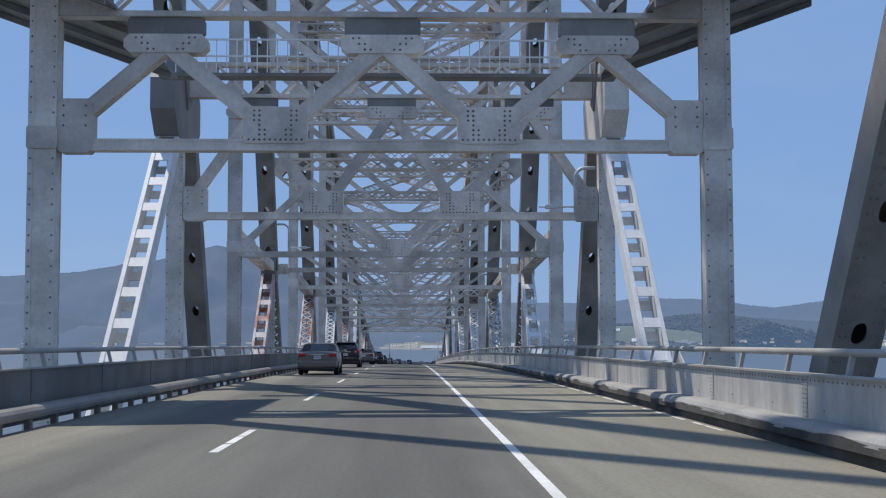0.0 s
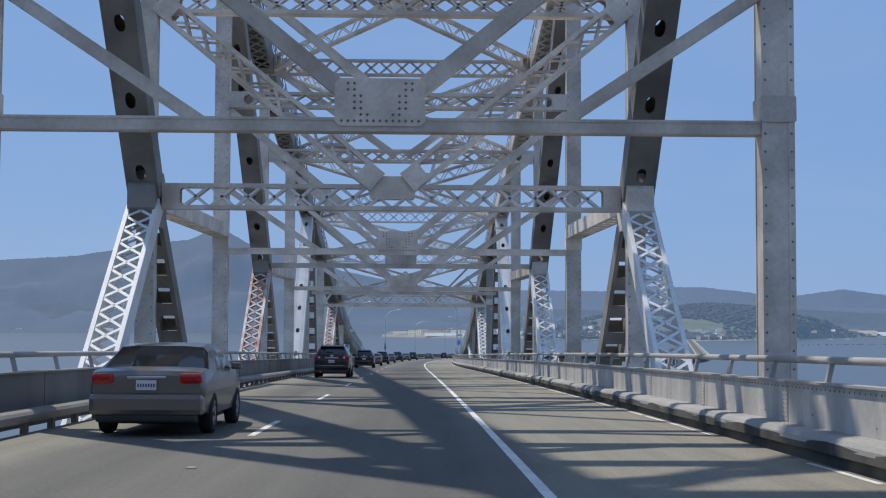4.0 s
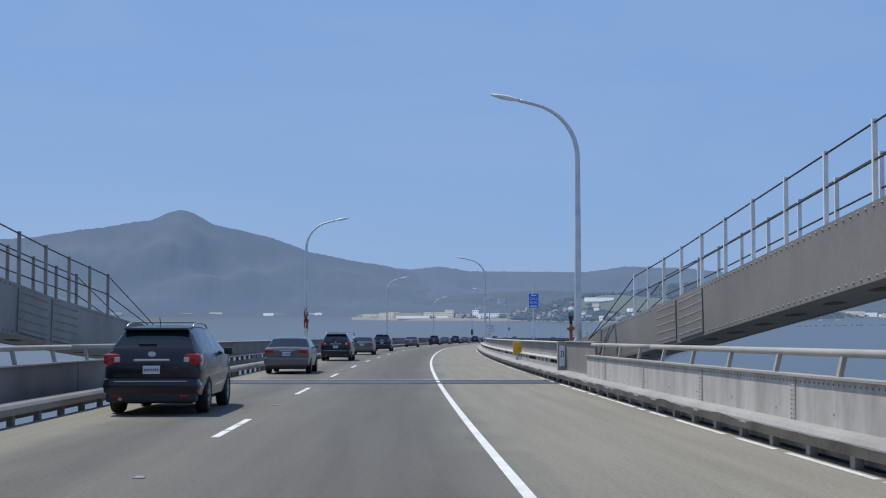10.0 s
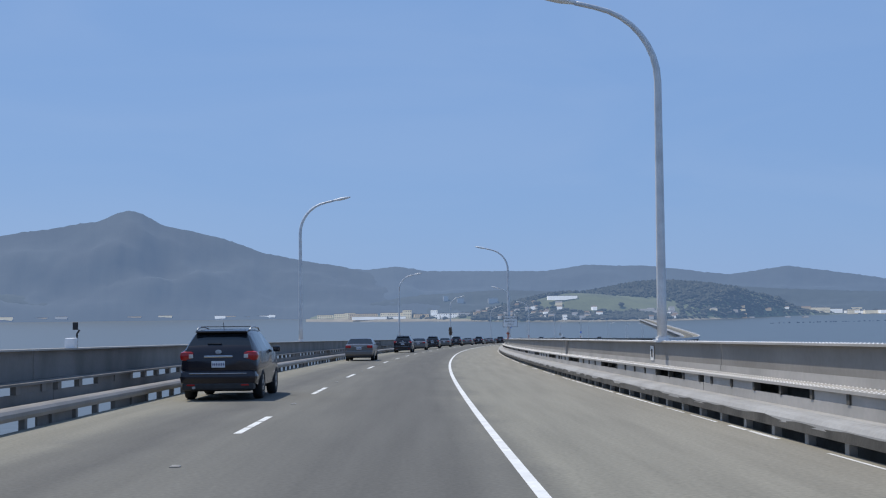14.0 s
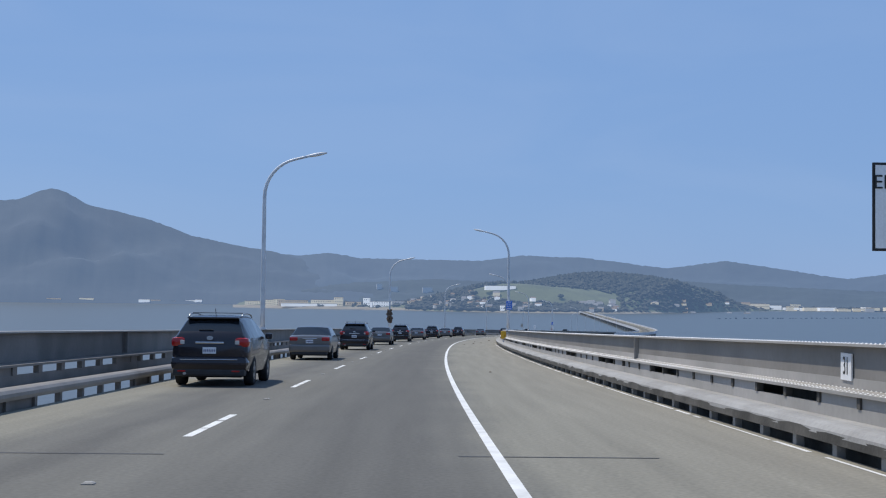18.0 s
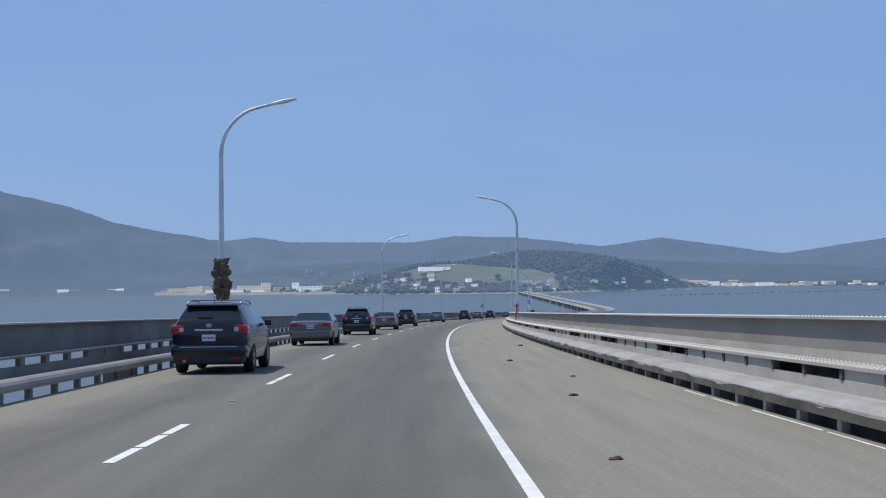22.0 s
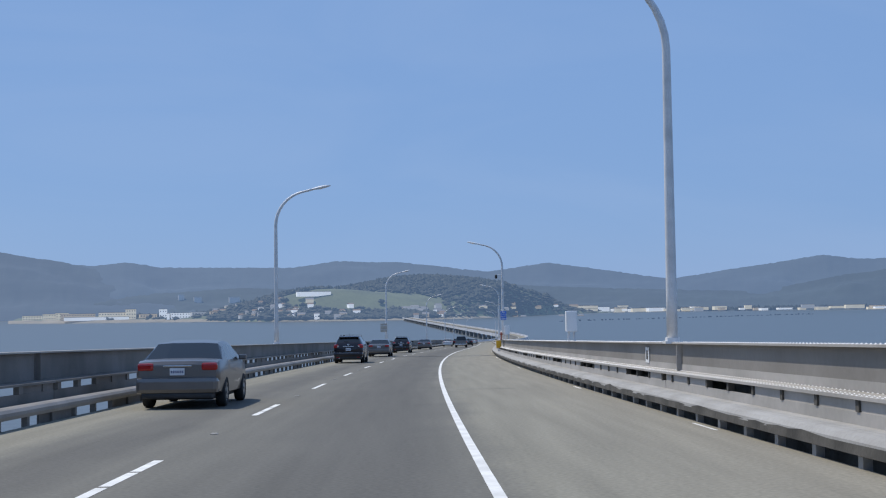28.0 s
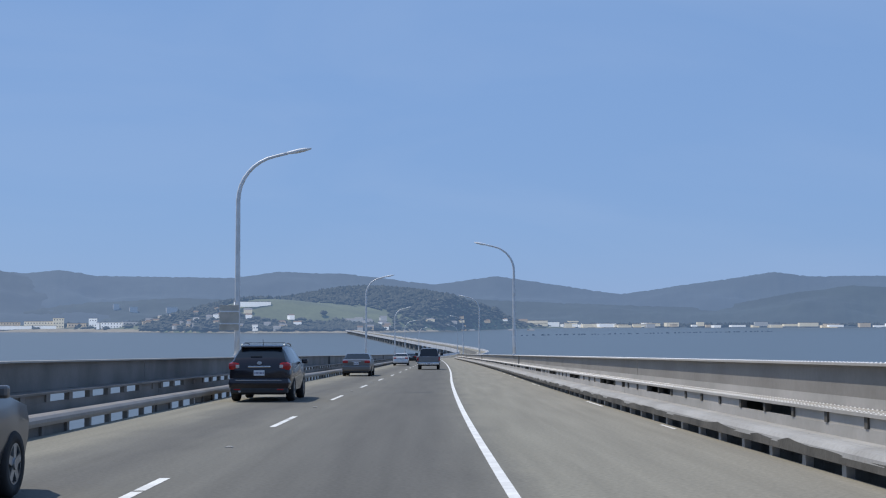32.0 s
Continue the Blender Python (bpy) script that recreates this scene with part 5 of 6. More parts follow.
def suv():
    c = empty("suv", "dark charcoal suv with chrome strip and roof rails", "car", group="cars in the far lane")
    st = [(0.0, 0.94, 0.72, 0.42), (0.03, 1.06, 0.80, 0.36), (0.10, 1.20, 0.86, 0.32), (0.17, 1.27, 0.885, 0.31), (0.50, 1.55, 0.895, 0.29), (0.62, 1.60, 0.90, 0.28), (0.98, 1.645, 0.91, 0.27), (1.08, 1.65, 0.915, 0.27),
          (1.85, 1.665, 0.92, 0.26), (1.93, 1.665, 0.92, 0.26), (2.65, 1.63, 0.92, 0.26), (2.72, 1.62, 0.92, 0.26), (3.5, 1.16, 0.91, 0.26), (4.2, 1.04, 0.88, 0.27), (4.5, 0.88, 0.82, 0.3), (4.64, 0.7, 0.7, 0.35)]
    car_body(c, st, SUV_PAINT, (3,), (11,), (4, 5, 7, 9, 10), 1.12, 0.25)
    box_part("rear_bumper", (-0.89, -0.12, 0.36), (0.89, 0.45, 0.70), SUV_PAINT, c, "", 0.15)
    box_part("lower_valance", (-0.82, -0.09, 0.24), (0.82, 0.28, 0.42), TRIM, c, "black plastic valance", 0.05)
    box_part("bumper_strip", (-0.66, -0.127, 0.615), (0.66, -0.10, 0.63), CHROME, c, "thin bright strip", 0.006)
    box_part("handle_strip", (-0.33, -0.035, 0.985), (0.33, 0.03, 1.03), CHROME, c, "chrome handle strip", 0.015)
    b = Mesh()
    b.quad_tube([[(0.075 * math.cos(q), yy, 1.115 + 0.05 * math.sin(q)) for q in np.linspace(0, 2 * math.pi, 15)[:-1]] for yy in (-0.0, 0.06)])
    part("badge", b.data(), CHROME, c, "round chrome badge")
    number_plate(c, -0.03, 0.83)
    for sx in (1, -1):
        lens = box_part("tail_light", (sx * 0.73 - 0.17, -0.005, 0.90), (sx * 0.73 + 0.17, 0.36, 1.13), RED, c, "red tail light", 0.1)
        box_part("reversing_lens", (sx * 0.63 - 0.05, -0.015, 0.97), (sx * 0.63 + 0.05, 0.04, 1.06), CLEAR, lens, "clear lens", 0.015)
        box_part("reflector", (sx * 0.62 - 0.09, -0.098, 0.34), (sx * 0.62 + 0.09, -0.085, 0.375), RED, c, "red reflector", 0.004)
        m = Mesh()
        rings = []
        for f in np.linspace(0, 1, 9):
            y = 0.75 + 1.75 * f
            z = 1.615 + 0.085 * math.sin(math.pi * min(1, max(0, f))) ** 0.35
            rings.append([(sx * (0.62 + 0.02 * math.cos(q)), y, z + 0.02 * math.sin(q)) for q in np.linspace(0, 2 * math.pi, 7)[:-1]])
        m.quad_tube(rings)
        part("roof_rail", m.data(), ALLOY, c, "silver roof rail", smooth=True)
        box_part("door_mirror", (sx * 1.0 - 0.09, 2.95, 1.08), (sx * 1.0 + 0.09, 3.05, 1.22), SUV_PAINT, c, "", 0.03)
        for y in (1.0, 3.68):
            wheel(c, sx * 0.80, y, 0.355, 0.225)
    box_part("spoiler", (-0.60, 0.40, 1.555), (0.60, 0.66, 1.60), SUV_PAINT, c, "", 0.02)
    box_part("wiper", (-0.28, 0.17, 1.29), (0.05, 0.20, 1.31), TRIM, c, "", 0.004)
    m = Mesh()
    m.bar(Vector((0, 0.85, 1.63)), Vector((0, 0.72, 1.80)), Vector((1, 0, 0)), Vector((0, 0.7, 0.7)), 0.012, 0.012)
    part("antenna", m.data(), TRIM, c)
    box_part("cross_bar", (-0.62, 1.2, 1.695), (0.62, 1.27, 1.712), TRIM, c, "", 0.005)
    m = Mesh()
    m.quad_tube([[(-0.55 + 0.04 * math.cos(q), yy, 0.30 + 0.03 * math.sin(q)) for q in np.linspace(0, 2 * math.pi, 11)[:-1]] for yy in (-0.1, 0.2)])
    part("exhaust_tip", m.data(), ALLOY, c)
    box_part("underbody", (-0.7, 0.3, 0.2), (0.7, 4.2, 0.32), TRIM, c)
    return c


def sedan(mat, label):
    c = empty("sedan", label, "car", group="cars in the far lane")
    st = [(0.0, 0.93, 0.82, 0.40), (0.05, 1.0, 0.86, 0.34), (0.25, 1.04, 0.88, 0.30), (0.62, 1.055, 0.89, 0.27), (1.25, 1.38, 0.89, 0.25), (1.45, 1.41, 0.89, 0.24), (2.05, 1.44, 0.89, 0.24), (2.12, 1.44, 0.89, 0.24),
          (2.75, 1.40, 0.89, 0.24), (3.5, 1.04, 0.885, 0.24), (4.3, 0.9, 0.85, 0.26), (4.7, 0.66, 0.7, 0.32)]
    car_body(c, st, mat, (3,), (8,), (4, 5, 7))
    box_part("rear_bumper", (-0.86, -0.13, 0.32), (0.86, 0.3, 0.66), mat, c, "", 0.09)
    box_part("lower_valance", (-0.75, -0.1, 0.22), (0.75, 0.28, 0.34), TRIM, c, "", 0.04)
    box_part("trim_strip", (-0.3, -0.03, 0.88), (0.3, 0.02, 0.915), CHROME, c, "chrome strip", 0.01)
    number_plate(c, -0.035, 0.78)
    for sx in (1, -1):
        box_part("tail_light", (sx * 0.67 - 0.17, -0.035, 0.80), (sx * 0.67 + 0.17, 0.2, 0.96), RED, c, "red tail light", 0.05)
        box_part("door_mirror", (sx * 0.96 - 0.09, 2.95, 0.98), (sx * 0.96 + 0.09, 3.05, 1.1), mat, c, "", 0.03)
        for y in (0.98, 3.74):
            wheel(c, sx * 0.79, y, 0.325, 0.21)
    box_part("underbody", (-0.7, 0.3, 0.18), (0.7, 4.3, 0.3), TRIM, c)
    return c


def pickup(mat, label):
    c = empty("pickup_truck", label, "truck", group="cars ahead")
    st = [(2.05, 1.12, 0.93, 0.42), (2.08, 1.15, 0.93, 0.42), (2.2, 1.82, 0.93, 0.42), (2.35, 1.86, 0.93, 0.42), (3.5, 1.88, 0.93, 0.42), (3.6, 1.87, 0.93, 0.42), (4.2, 1.24, 0.93, 0.42), (5.3, 1.12, 0.93, 0.42), (5.6, 0.8, 0.88, 0.45)]
    car_body(c, st, mat, (1,), (5,), (2, 3))
    for sx in (1, -1):
        box_part("bed_side", (sx * 0.93 - 0.06, 0.0, 0.5), (sx * 0.93 + 0.06, 2.1, 1.15), mat, c, "", 0.03)
        box_part("tail_light", (sx * 0.93 - 0.07, -0.02, 0.78), (sx * 0.93 + 0.05, 0.06, 1.08), RED, c, "red tail light", 0.02)
        box_part("door_mirror", (sx * 1.12 - 0.13, 3.9, 1.2), (sx * 1.12 + 0.13, 4.0, 1.45), TRIM, c, "", 0.03)
        for y in (1.15, 4.75):
            wheel(c, sx * 0.82, y, 0.39, 0.26)
    box_part("tailgate", (-0.86, -0.01, 0.62), (0.86, 0.06, 1.14), mat, c, "", 0.02)
    box_part("bed_floor", (-0.88, 0.05, 0.55), (0.88, 2.05, 0.62), TRIM, c)
    box_part("rear_bumper", (-0.92, -0.16, 0.42), (0.92, 0.02, 0.62), CHROME, c, "bright step bumper", 0.04)
    box_part("underbody", (-0.75, 0.1, 0.32), (0.75, 5.0, 0.5), TRIM, c)
    number_plate(c, -0.165, 0.53)
    return c


SUV_PAINT = paint("dark plum-black car paint", (0.017, 0.014, 0.02), 0.2, 0.22)
SILVER = paint("warm silver car paint", (0.19, 0.178, 0.172), 0.7, 0.3)
GREYPAINT = paint("grey car paint", (0.20, 0.205, 0.21), 0.6, 0.32)
WHITEPAINT = paint("white car paint", (0.7, 0.7, 0.7), 0.0, 0.3)
BLACKPAINT = paint("black car paint", (0.02, 0.02, 0.022), 0.4, 0.28)


def car_at(ob, s, x, first=False):
    p, q = P(s, x, 0.005), P(s + 2.7, x, 0.005)
    m = Matrix.Translation(p) @ pose(0, 0, 0, -math.degrees(math.atan(np.interp(s, S, fall))), 0, heading(s + 1.5))
    if first:
        ob.matrix_world = m
        return ob
    return copy_thing(ob, m)


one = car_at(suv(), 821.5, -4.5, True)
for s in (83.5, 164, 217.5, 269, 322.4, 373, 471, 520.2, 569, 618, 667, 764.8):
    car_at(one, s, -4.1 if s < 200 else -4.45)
two = car_at(sedan(SILVER, "warm silver saloon car in the far lane"), 864, -4.6, True)
for s in (57.5, 118, 243.2, 295.7, 347.7, 424, 495.6, 544.6, 593.5, 642.5, 713.5, 793):
    car_at(two, s, -4.1 if s < 200 else -4.5)
car_at(pickup(GREYPAINT, "grey pickup truck in the traffic lane"), 897, -0.6, True)
wh = car_at(sedan(WHITEPAINT, "white saloon car far ahead"), 935, -4.2, True)
bk = car_at(sedan(BLACKPAINT, "black saloon car far ahead"), 958, -0.6, True)
car_at(wh, 1040, -0.6)
car_at(bk, 1000, -4.2)
car_at(bk, 1085, -0.6)

# ---- small things ----
def flat_text(body, size, mat, parent, m, label="", name="lettering"):
    cu = bpy.data.curves.new(name, "FONT")
    cu.body, cu.size, cu.align_x, cu.align_y, cu.extrude = body, size, "CENTER", "CENTER", 0.002
    tmp = new(name, cu)
    dg = bpy.context.evaluated_depsgraph_get()
    me = bpy.data.meshes.new_from_object(tmp.evaluated_get(dg))
    bpy.data.objects.remove(tmp)
    me.materials.clear()
    me.materials.append(mat)
    ob = new(name, me)
    ob.parent = parent
    ob.matrix_basis = m
    if label:
        ob["label"] = label
    return ob


BLUE = material("blue sign face", (0.035, 0.18, 0.7), 0.4, scale=3, amount=0.1)
YELLOW = material("yellow box paint", (0.75, 0.42, 0.02), 0.45, scale=4, amount=0.2)
SIGNWHITE = material("white sign face", (0.88, 0.88, 0.87), 0.45, scale=2, amount=0.06)
INK = material("black lettering", (0.02, 0.02, 0.02), 0.5, scale=3)
ORANGE = material("faded red paint", (0.45, 0.12, 0.07), 0.6, scale=6, amount=0.4)
WRAP = material("weathered brown sacking", (0.17, 0.115, 0.08), 0.95, scale=7, amount=0.5, bump=0.6)


TEAL = material("blue-green lens glass", (0.16, 0.3, 0.34), 0.2, scale=6, amount=0.15, bump=0)
RUSTY = material("rust-red wrap", (0.27, 0.09, 0.06), 0.9, scale=5, amount=0.5, bump=0.5)
CONCRETE_PALE = material("pale weathered plywood", (0.55, 0.5, 0.43), 0.8, scale=2, amount=0.25)


def facing(s, x, z):
    """A place by the road, with its face to the traffic: x to the right, z up, y along the road."""
    return Matrix.Translation(P(s, x, z)) @ pose(0, 0, 0, 0, 0, heading(s))


FACE = pose(0, 0, 0, 90, 0, 0)


def call_sign(s, x, z, pole):
    c = empty("call_box_sign", "blue call box sign with white lettering beside the lamp" if not pole else "blue call box sign on a slim pole", "road sign", facing(s, x, z), "call box signs")
    box_part("sign_panel", (-0.25, -0.02, -0.36), (0.25, 0.0, 0.36), SIGNWHITE, c, "white bordered panel", 0.01)
    box_part("sign_face", (-0.235, -0.026, -0.345), (0.235, -0.021, 0.345), BLUE, c, "blue face", 0.0)
    for body, dz, size in (("CALL", 0.09, 0.165), ("BOX", -0.10, 0.165)):
        flat_text(body, size, SIGNWHITE, c, Matrix.Translation((0, -0.03, dz)) @ FACE)
    for q in ((-0.13, 0.23, 0.13, 0.28), (-0.17, -0.29, 0.17, -0.24)):
        box_part("lettering_bar", (q[0], -0.03, q[1]), (q[2], -0.026, q[3]), SIGNWHITE, c, "", 0.0)
    if pole:
        m = Mesh()
        h = z - 1.3
        m.quad_tube([[(0.04 * math.cos(q), 0.05 + 0.04 * math.sin(q), zz) for q in np.linspace(0, 2 * math.pi, 9)[:-1]] for zz in (-h, 0.8)])
        part("pole", m.data(), GALV, c)
    else:
        box_part("clamp", (-0.1, 0.0, -0.05), (0.1, 0.22, 0.05), GALV, c)


def call_box(s, x):
    c = empty("call_box", "yellow emergency call box on a bracket at the kerb", "call box", facing(s, x, 0.345), "call boxes")
    box_part("cabinet", (-0.2, -0.15, 0.28), (0.2, 0.15, 0.86), YELLOW, c, "", 0.04)
    box_part("door", (-0.16, -0.165, 0.34), (0.16, -0.148, 0.80), YELLOW, c, "yellow door", 0.01)
    box_part("handle", (0.09, -0.185, 0.52), (0.12, -0.163, 0.6), TRIM, c, "", 0.004)
    box_part("post", (-0.06, -0.05, -0.02), (0.06, 0.05, 0.3), GALV, c, "", 0.01)


for s, x, z, pole in ((308.2, 6.2, 3.2, True), (543.7, 5.76, 3.25, False), (791.2, 5.74, 3.22, False)):
    call_sign(s, x, z, pole)
    call_box(s - 1.4, 5.3)

# parking sign on a lamp mast
c = empty("parking_sign", "white emergency parking only sign on a lamp mast", "road sign", facing(454.9, 5.85, 2.76))
box_part("sign_panel", (-0.62, -0.02, -0.48), (0.62, 0.0, 0.48), INK, c, "", 0.01)
box_part("sign_face", (-0.59, -0.027, -0.45), (0.59, -0.021, 0.45), SIGNWHITE, c, "white face with a black border", 0)
for body, dz in (("EMERGENCY", 0.26), ("PARKING", 0.0), ("ONLY", -0.26)):
    flat_text(body, 0.215, INK, c, Matrix.Translation((0, -0.032, dz)) @ FACE)
box_part("clamp", (-0.1, 0.0, -0.05), (0.1, 0.12, 0.05), GALV, c)

# back of a sign on a lamp mast
c = empty("sign_back", "weathered grey back of a sign on a lamp mast", "road sign", facing(833.4, -7.3, 2.75))
box_part("sign_panel", (-0.37, -0.02, -0.48), (0.37, 0.0, 0.48), CONCRETE_PALE, c, "pale brownish bare panel", 0.01)
box_part("stiffener", (-0.37, -0.06, 0.2), (0.37, -0.02, 0.26), GALV, c)
box_part("stiffener", (-0.37, -0.06, -0.26), (0.37, -0.02, -0.2), GALV, c)

# cabinet, camera and hydrant-like valves at the edge
c = empty("utility_cabinet", "white utility cabinet on the edge girder beside the lamp", "cabinet", facing(791.2, 6.02, 1.26))
box_part("body", (-0.2, -0.18, 0.40), (0.2, 0.18, 1.14), SIGNWHITE, c, "", 0.03)
box_part("door", (-0.17, -0.195, 0.44), (0.17, -0.178, 1.1), SIGNWHITE, c, "", 0.008)
box_part("leg", (-0.16, -0.12, -0.01), (-0.08, 0.12, 0.42), GALV, c)
box_part("leg", (0.08, -0.12, -0.01), (0.16, 0.12, 0.42), GALV, c)
c = empty("utility_cabinet", "white utility cabinet on the edge girder", "cabinet", facing(732, 5.88, 1.26))
box_part("body", (-0.2, -0.16, 0.33), (0.2, 0.16, 1.06), SIGNWHITE, c, "", 0.03)
box_part("leg", (-0.14, -0.04, -0.01), (-0.06, 0.04, 0.34), GALV, c)
box_part("leg", (0.06, -0.04, -0.01), (0.14, 0.04, 0.34), GALV, c)
c = empty("traffic_camera", "dark dome traffic camera on a bracket of the lamp mast", "camera", facing(791.6, 5.70, 6.5))
box_part("bracket", (-0.5, -0.03, 0.0), (0.0, 0.03, 0.05), GALV, c)
m = Mesh()
m.quad_tube([[(-0.5 + r * math.cos(q), r * math.sin(q), z) for q in np.linspace(0, 2 * math.pi, 13)[:-1]] for r, z in ((0.03, 0.05), (0.1, 0.0), (0.11, -0.14), (0.09, -0.22), (0.04, -0.28))])
part("dome", m.data(), TRIM, c, smooth=True)
for s, x in ((287.75, 5.62), (454.6, 5.64), (627.6, 5.62), (791.0, 5.53)):
    c = empty("standpipe", "faded red standpipe valve on the bridge edge", "standpipe", facing(s, x, 1.262), "standpipes")
    m = Mesh()
    m.quad_tube([[(r * math.cos(q), r * math.sin(q), z) for q in np.linspace(0, 2 * math.pi, 13)[:-1]] for r, z in ((0.09, -0.01), (0.055, 0.05), (0.05, 0.35), (0.075, 0.4), (0.075, 0.52), (0.04, 0.62))])
    part("barrel", m.data(), ORANGE, c, smooth=True)
    m = Mesh()
    m.quad_tube([[(xx, 0.05 * math.cos(q), 0.46 + 0.05 * math.sin(q)) for q in np.linspace(0, 2 * math.pi, 9)[:-1]] for xx in (-0.13, 0.13)])
    part("outlet", m.data(), ORANGE, c, smooth=True)

# small number plates on the girder web beyond the lamps
for s, number in ((374.2, ''), (457.3, '31'), (546.2, ''), (630, '29'), (715.4, '')):
    c = empty("number_plate", "small white marker plate fixed to the girder web", "marker plate", facing(s, side_x(1, 6.44), 0.97), "marker plates")
    box_part("plate", (-0.012, -0.2, -0.17), (0.008, 0.2, 0.17), SIGNWHITE, c, "", 0.0)
    if number:
        flat_text(number, 0.2, INK, c, Matrix.Translation((-0.016, 0, 0)) @ pose(0, 0, 0, 90, 0, -90) @ Matrix.Diagonal((1.1, 1.6, 1, 1)))
    else:
        box_part("lettering_bar", (-0.017, -0.1, -0.1), (-0.013, 0.1, 0.1), INK, c, "", 0.0)

c = empty("pier_number", "white board with a black pier number on the end post", "marker plate", facing(287.37, side_x(1, 5.96), 0.5))
box_part("board", (-0.09, -0.015, 0.0), (0.09, 0.015, 0.66), SIGNWHITE, c, "", 0.004)
flat_text("33", 0.17, INK, c, Matrix.Translation((0, -0.022, 0.38)) @ FACE @ Matrix.Diagonal((0.8, 1.7, 1, 1)))
c = empty("marker_light", "pale blue marker light standing over the standpipe", "marker light", facing(287.75, 5.62, 1.86))
m = Mesh()
m.quad_tube([[(r * math.cos(q), r * math.sin(q), z) for q in np.linspace(0, 2 * math.pi, 13)[:-1]] for r, z in ((0.05, -0.02), (0.05, 0.16), (0.08, 0.18), (0.08, 0.26))])
part("base", m.data(), TRIM, c, smooth=True)
m = Mesh()
m.quad_tube([[(r * math.cos(q), r * math.sin(q), z) for q in np.linspace(0, 2 * math.pi, 13)[:-1]] for r, z in ((0.09, 0.26), (0.09, 0.4), (0.07, 0.45))])
part("lens", m.data(), TEAL, c, "blue-green glass lens", smooth=True)
m = Mesh()
m.quad_tube([[(r * math.cos(q), r * math.sin(q), z) for q in np.linspace(0, 2 * math.pi, 13)[:-1]] for r, z in ((0.075, 0.45), (0.06, 0.5), (0.015, 0.52), (0.01, 0.6))])
part("cap", m.data(), SIGNWHITE, c, smooth=True)

# sacking round two of the masts
for s, z0, z1, w, lab in ((586.6, 1.9, 3.4, 0.27, "ragged brown sacking bundled round a lamp mast"), (330.3, 1.75, 3.4, 0.11, "rust-brown wrap round a lamp mast")):
    m = Mesh()
    rings = []
    for i in range(29):
        f = i / 28
        rings.append([])
        for q in np.linspace(0, 2 * math.pi, 17)[:-1]:
            lump = noise.noise((1.6 * math.cos(q), 1.6 * math.sin(q), f * 5 + s)) + 0.6 * noise.noise((4 * math.cos(q), 4 * math.sin(q), f * 14 + s))
            r0 = max(0.1, w * (0.75 + 0.45 * math.sin(math.pi * f) + 0.75 * lump))
            rings[-1].append(P(s, side_x(-1, 6.34), 0) + Vector((r0 * math.cos(q), r0 * math.sin(q), z0 + (z1 - z0) * f + 0.05 * lump)))
    m.quad_tube(rings)
    tagged(part("mast_wrap", m.data(), WRAP if s > 400 else RUSTY), lab, "wrap")

# toothed expansion joints
for s0, s1, rows in ((285.1, 288.8, ((285.25, 286.35), (288.0, 288.5))), (790.4, 791.6, ((790.5, 790.95), (791.05, 791.5)))):
    j = empty("expansion_joint", "dark toothed steel expansion joint across the roadway", "road joint", kind="structure")
    part("plate", strip(ROAD_L, ROAD_R, s0, s1, 0.004, 1).data(), COMB, j)
    part("edge_bar", strip(ROAD_L, ROAD_R, s1, s1 + 0.1, 0.006, 1).data(), WHITE, j)
    for e0, e1 in rows:
        part("gap", strip(ROAD_L, ROAD_R, e0, e1, 0.008, 1).data(), TRIM, j)
        t = Mesh()
        x = ROAD_L + 0.05
        while x < ROAD_R - 0.1:
            strip(x, x + 0.06, e0 + 0.04, e1 - 0.04, 0.012, 1, t)
            x += 0.1
        tagged(part("teeth", t.data(), COMB, j), kind="stuff")

# thin transverse deck joints and sealed cracks
dj = empty("deck_joint", "thin dark sealed joints across the deck", "road joint", kind="structure")
for s, x0, x1 in ((228, ROAD_L, ROAD_R), (335, ROAD_L, -0.9), (384.2, 2.0, 2.6), (383.5, -0.25, 0.1), (455.2, ROAD_L, -2.4), (455.2, 0.8, 3.0), (502.8, ROAD_L, -1.6), (586.8, ROAD_L, -3.2), (628.2, ROAD_L, -1.5), (628, 1.4, 3.4), (668, -2, ROAD_R), (722, 1.5, 3.2), (759, -3.4, -2.2), (855, ROAD_L, ROAD_R)):
    part("seal", strip(x0, x1, s, s + 0.07, 0.0035, 1).data(), TRIM, dj)

# litter on the shoulder
rl = random.Random(8)
for s, x, r in ((574.6, 2.82, 0.08), (560, 2.9, 0.07), (566, 3.6, 0.06), (551, 2.2, 0.06), (483, 2.6, 0.04), (330, 2.2, 0.03), (590, 4.1, 0.09)):
    bm = bmesh.new()
    bmesh.ops.create_icosphere(bm, subdivisions=2, radius=r)
    for v in bm.verts:
        v.co *= 0.75 + 0.5 * noise.noise(v.co * 14 + Vector((s, 0, 0)))
        v.co.z = max(v.co.z * 0.6, -0.2 * r)
        v.co.x *= 1.5
    ob = part("debris", bm, WRAP)
    ob.matrix_world = Matrix.Translation(P(s, x, 0.2 * r))
    tagged(ob, "crumpled dark scrap lying on the shoulder", "debris", "litter")

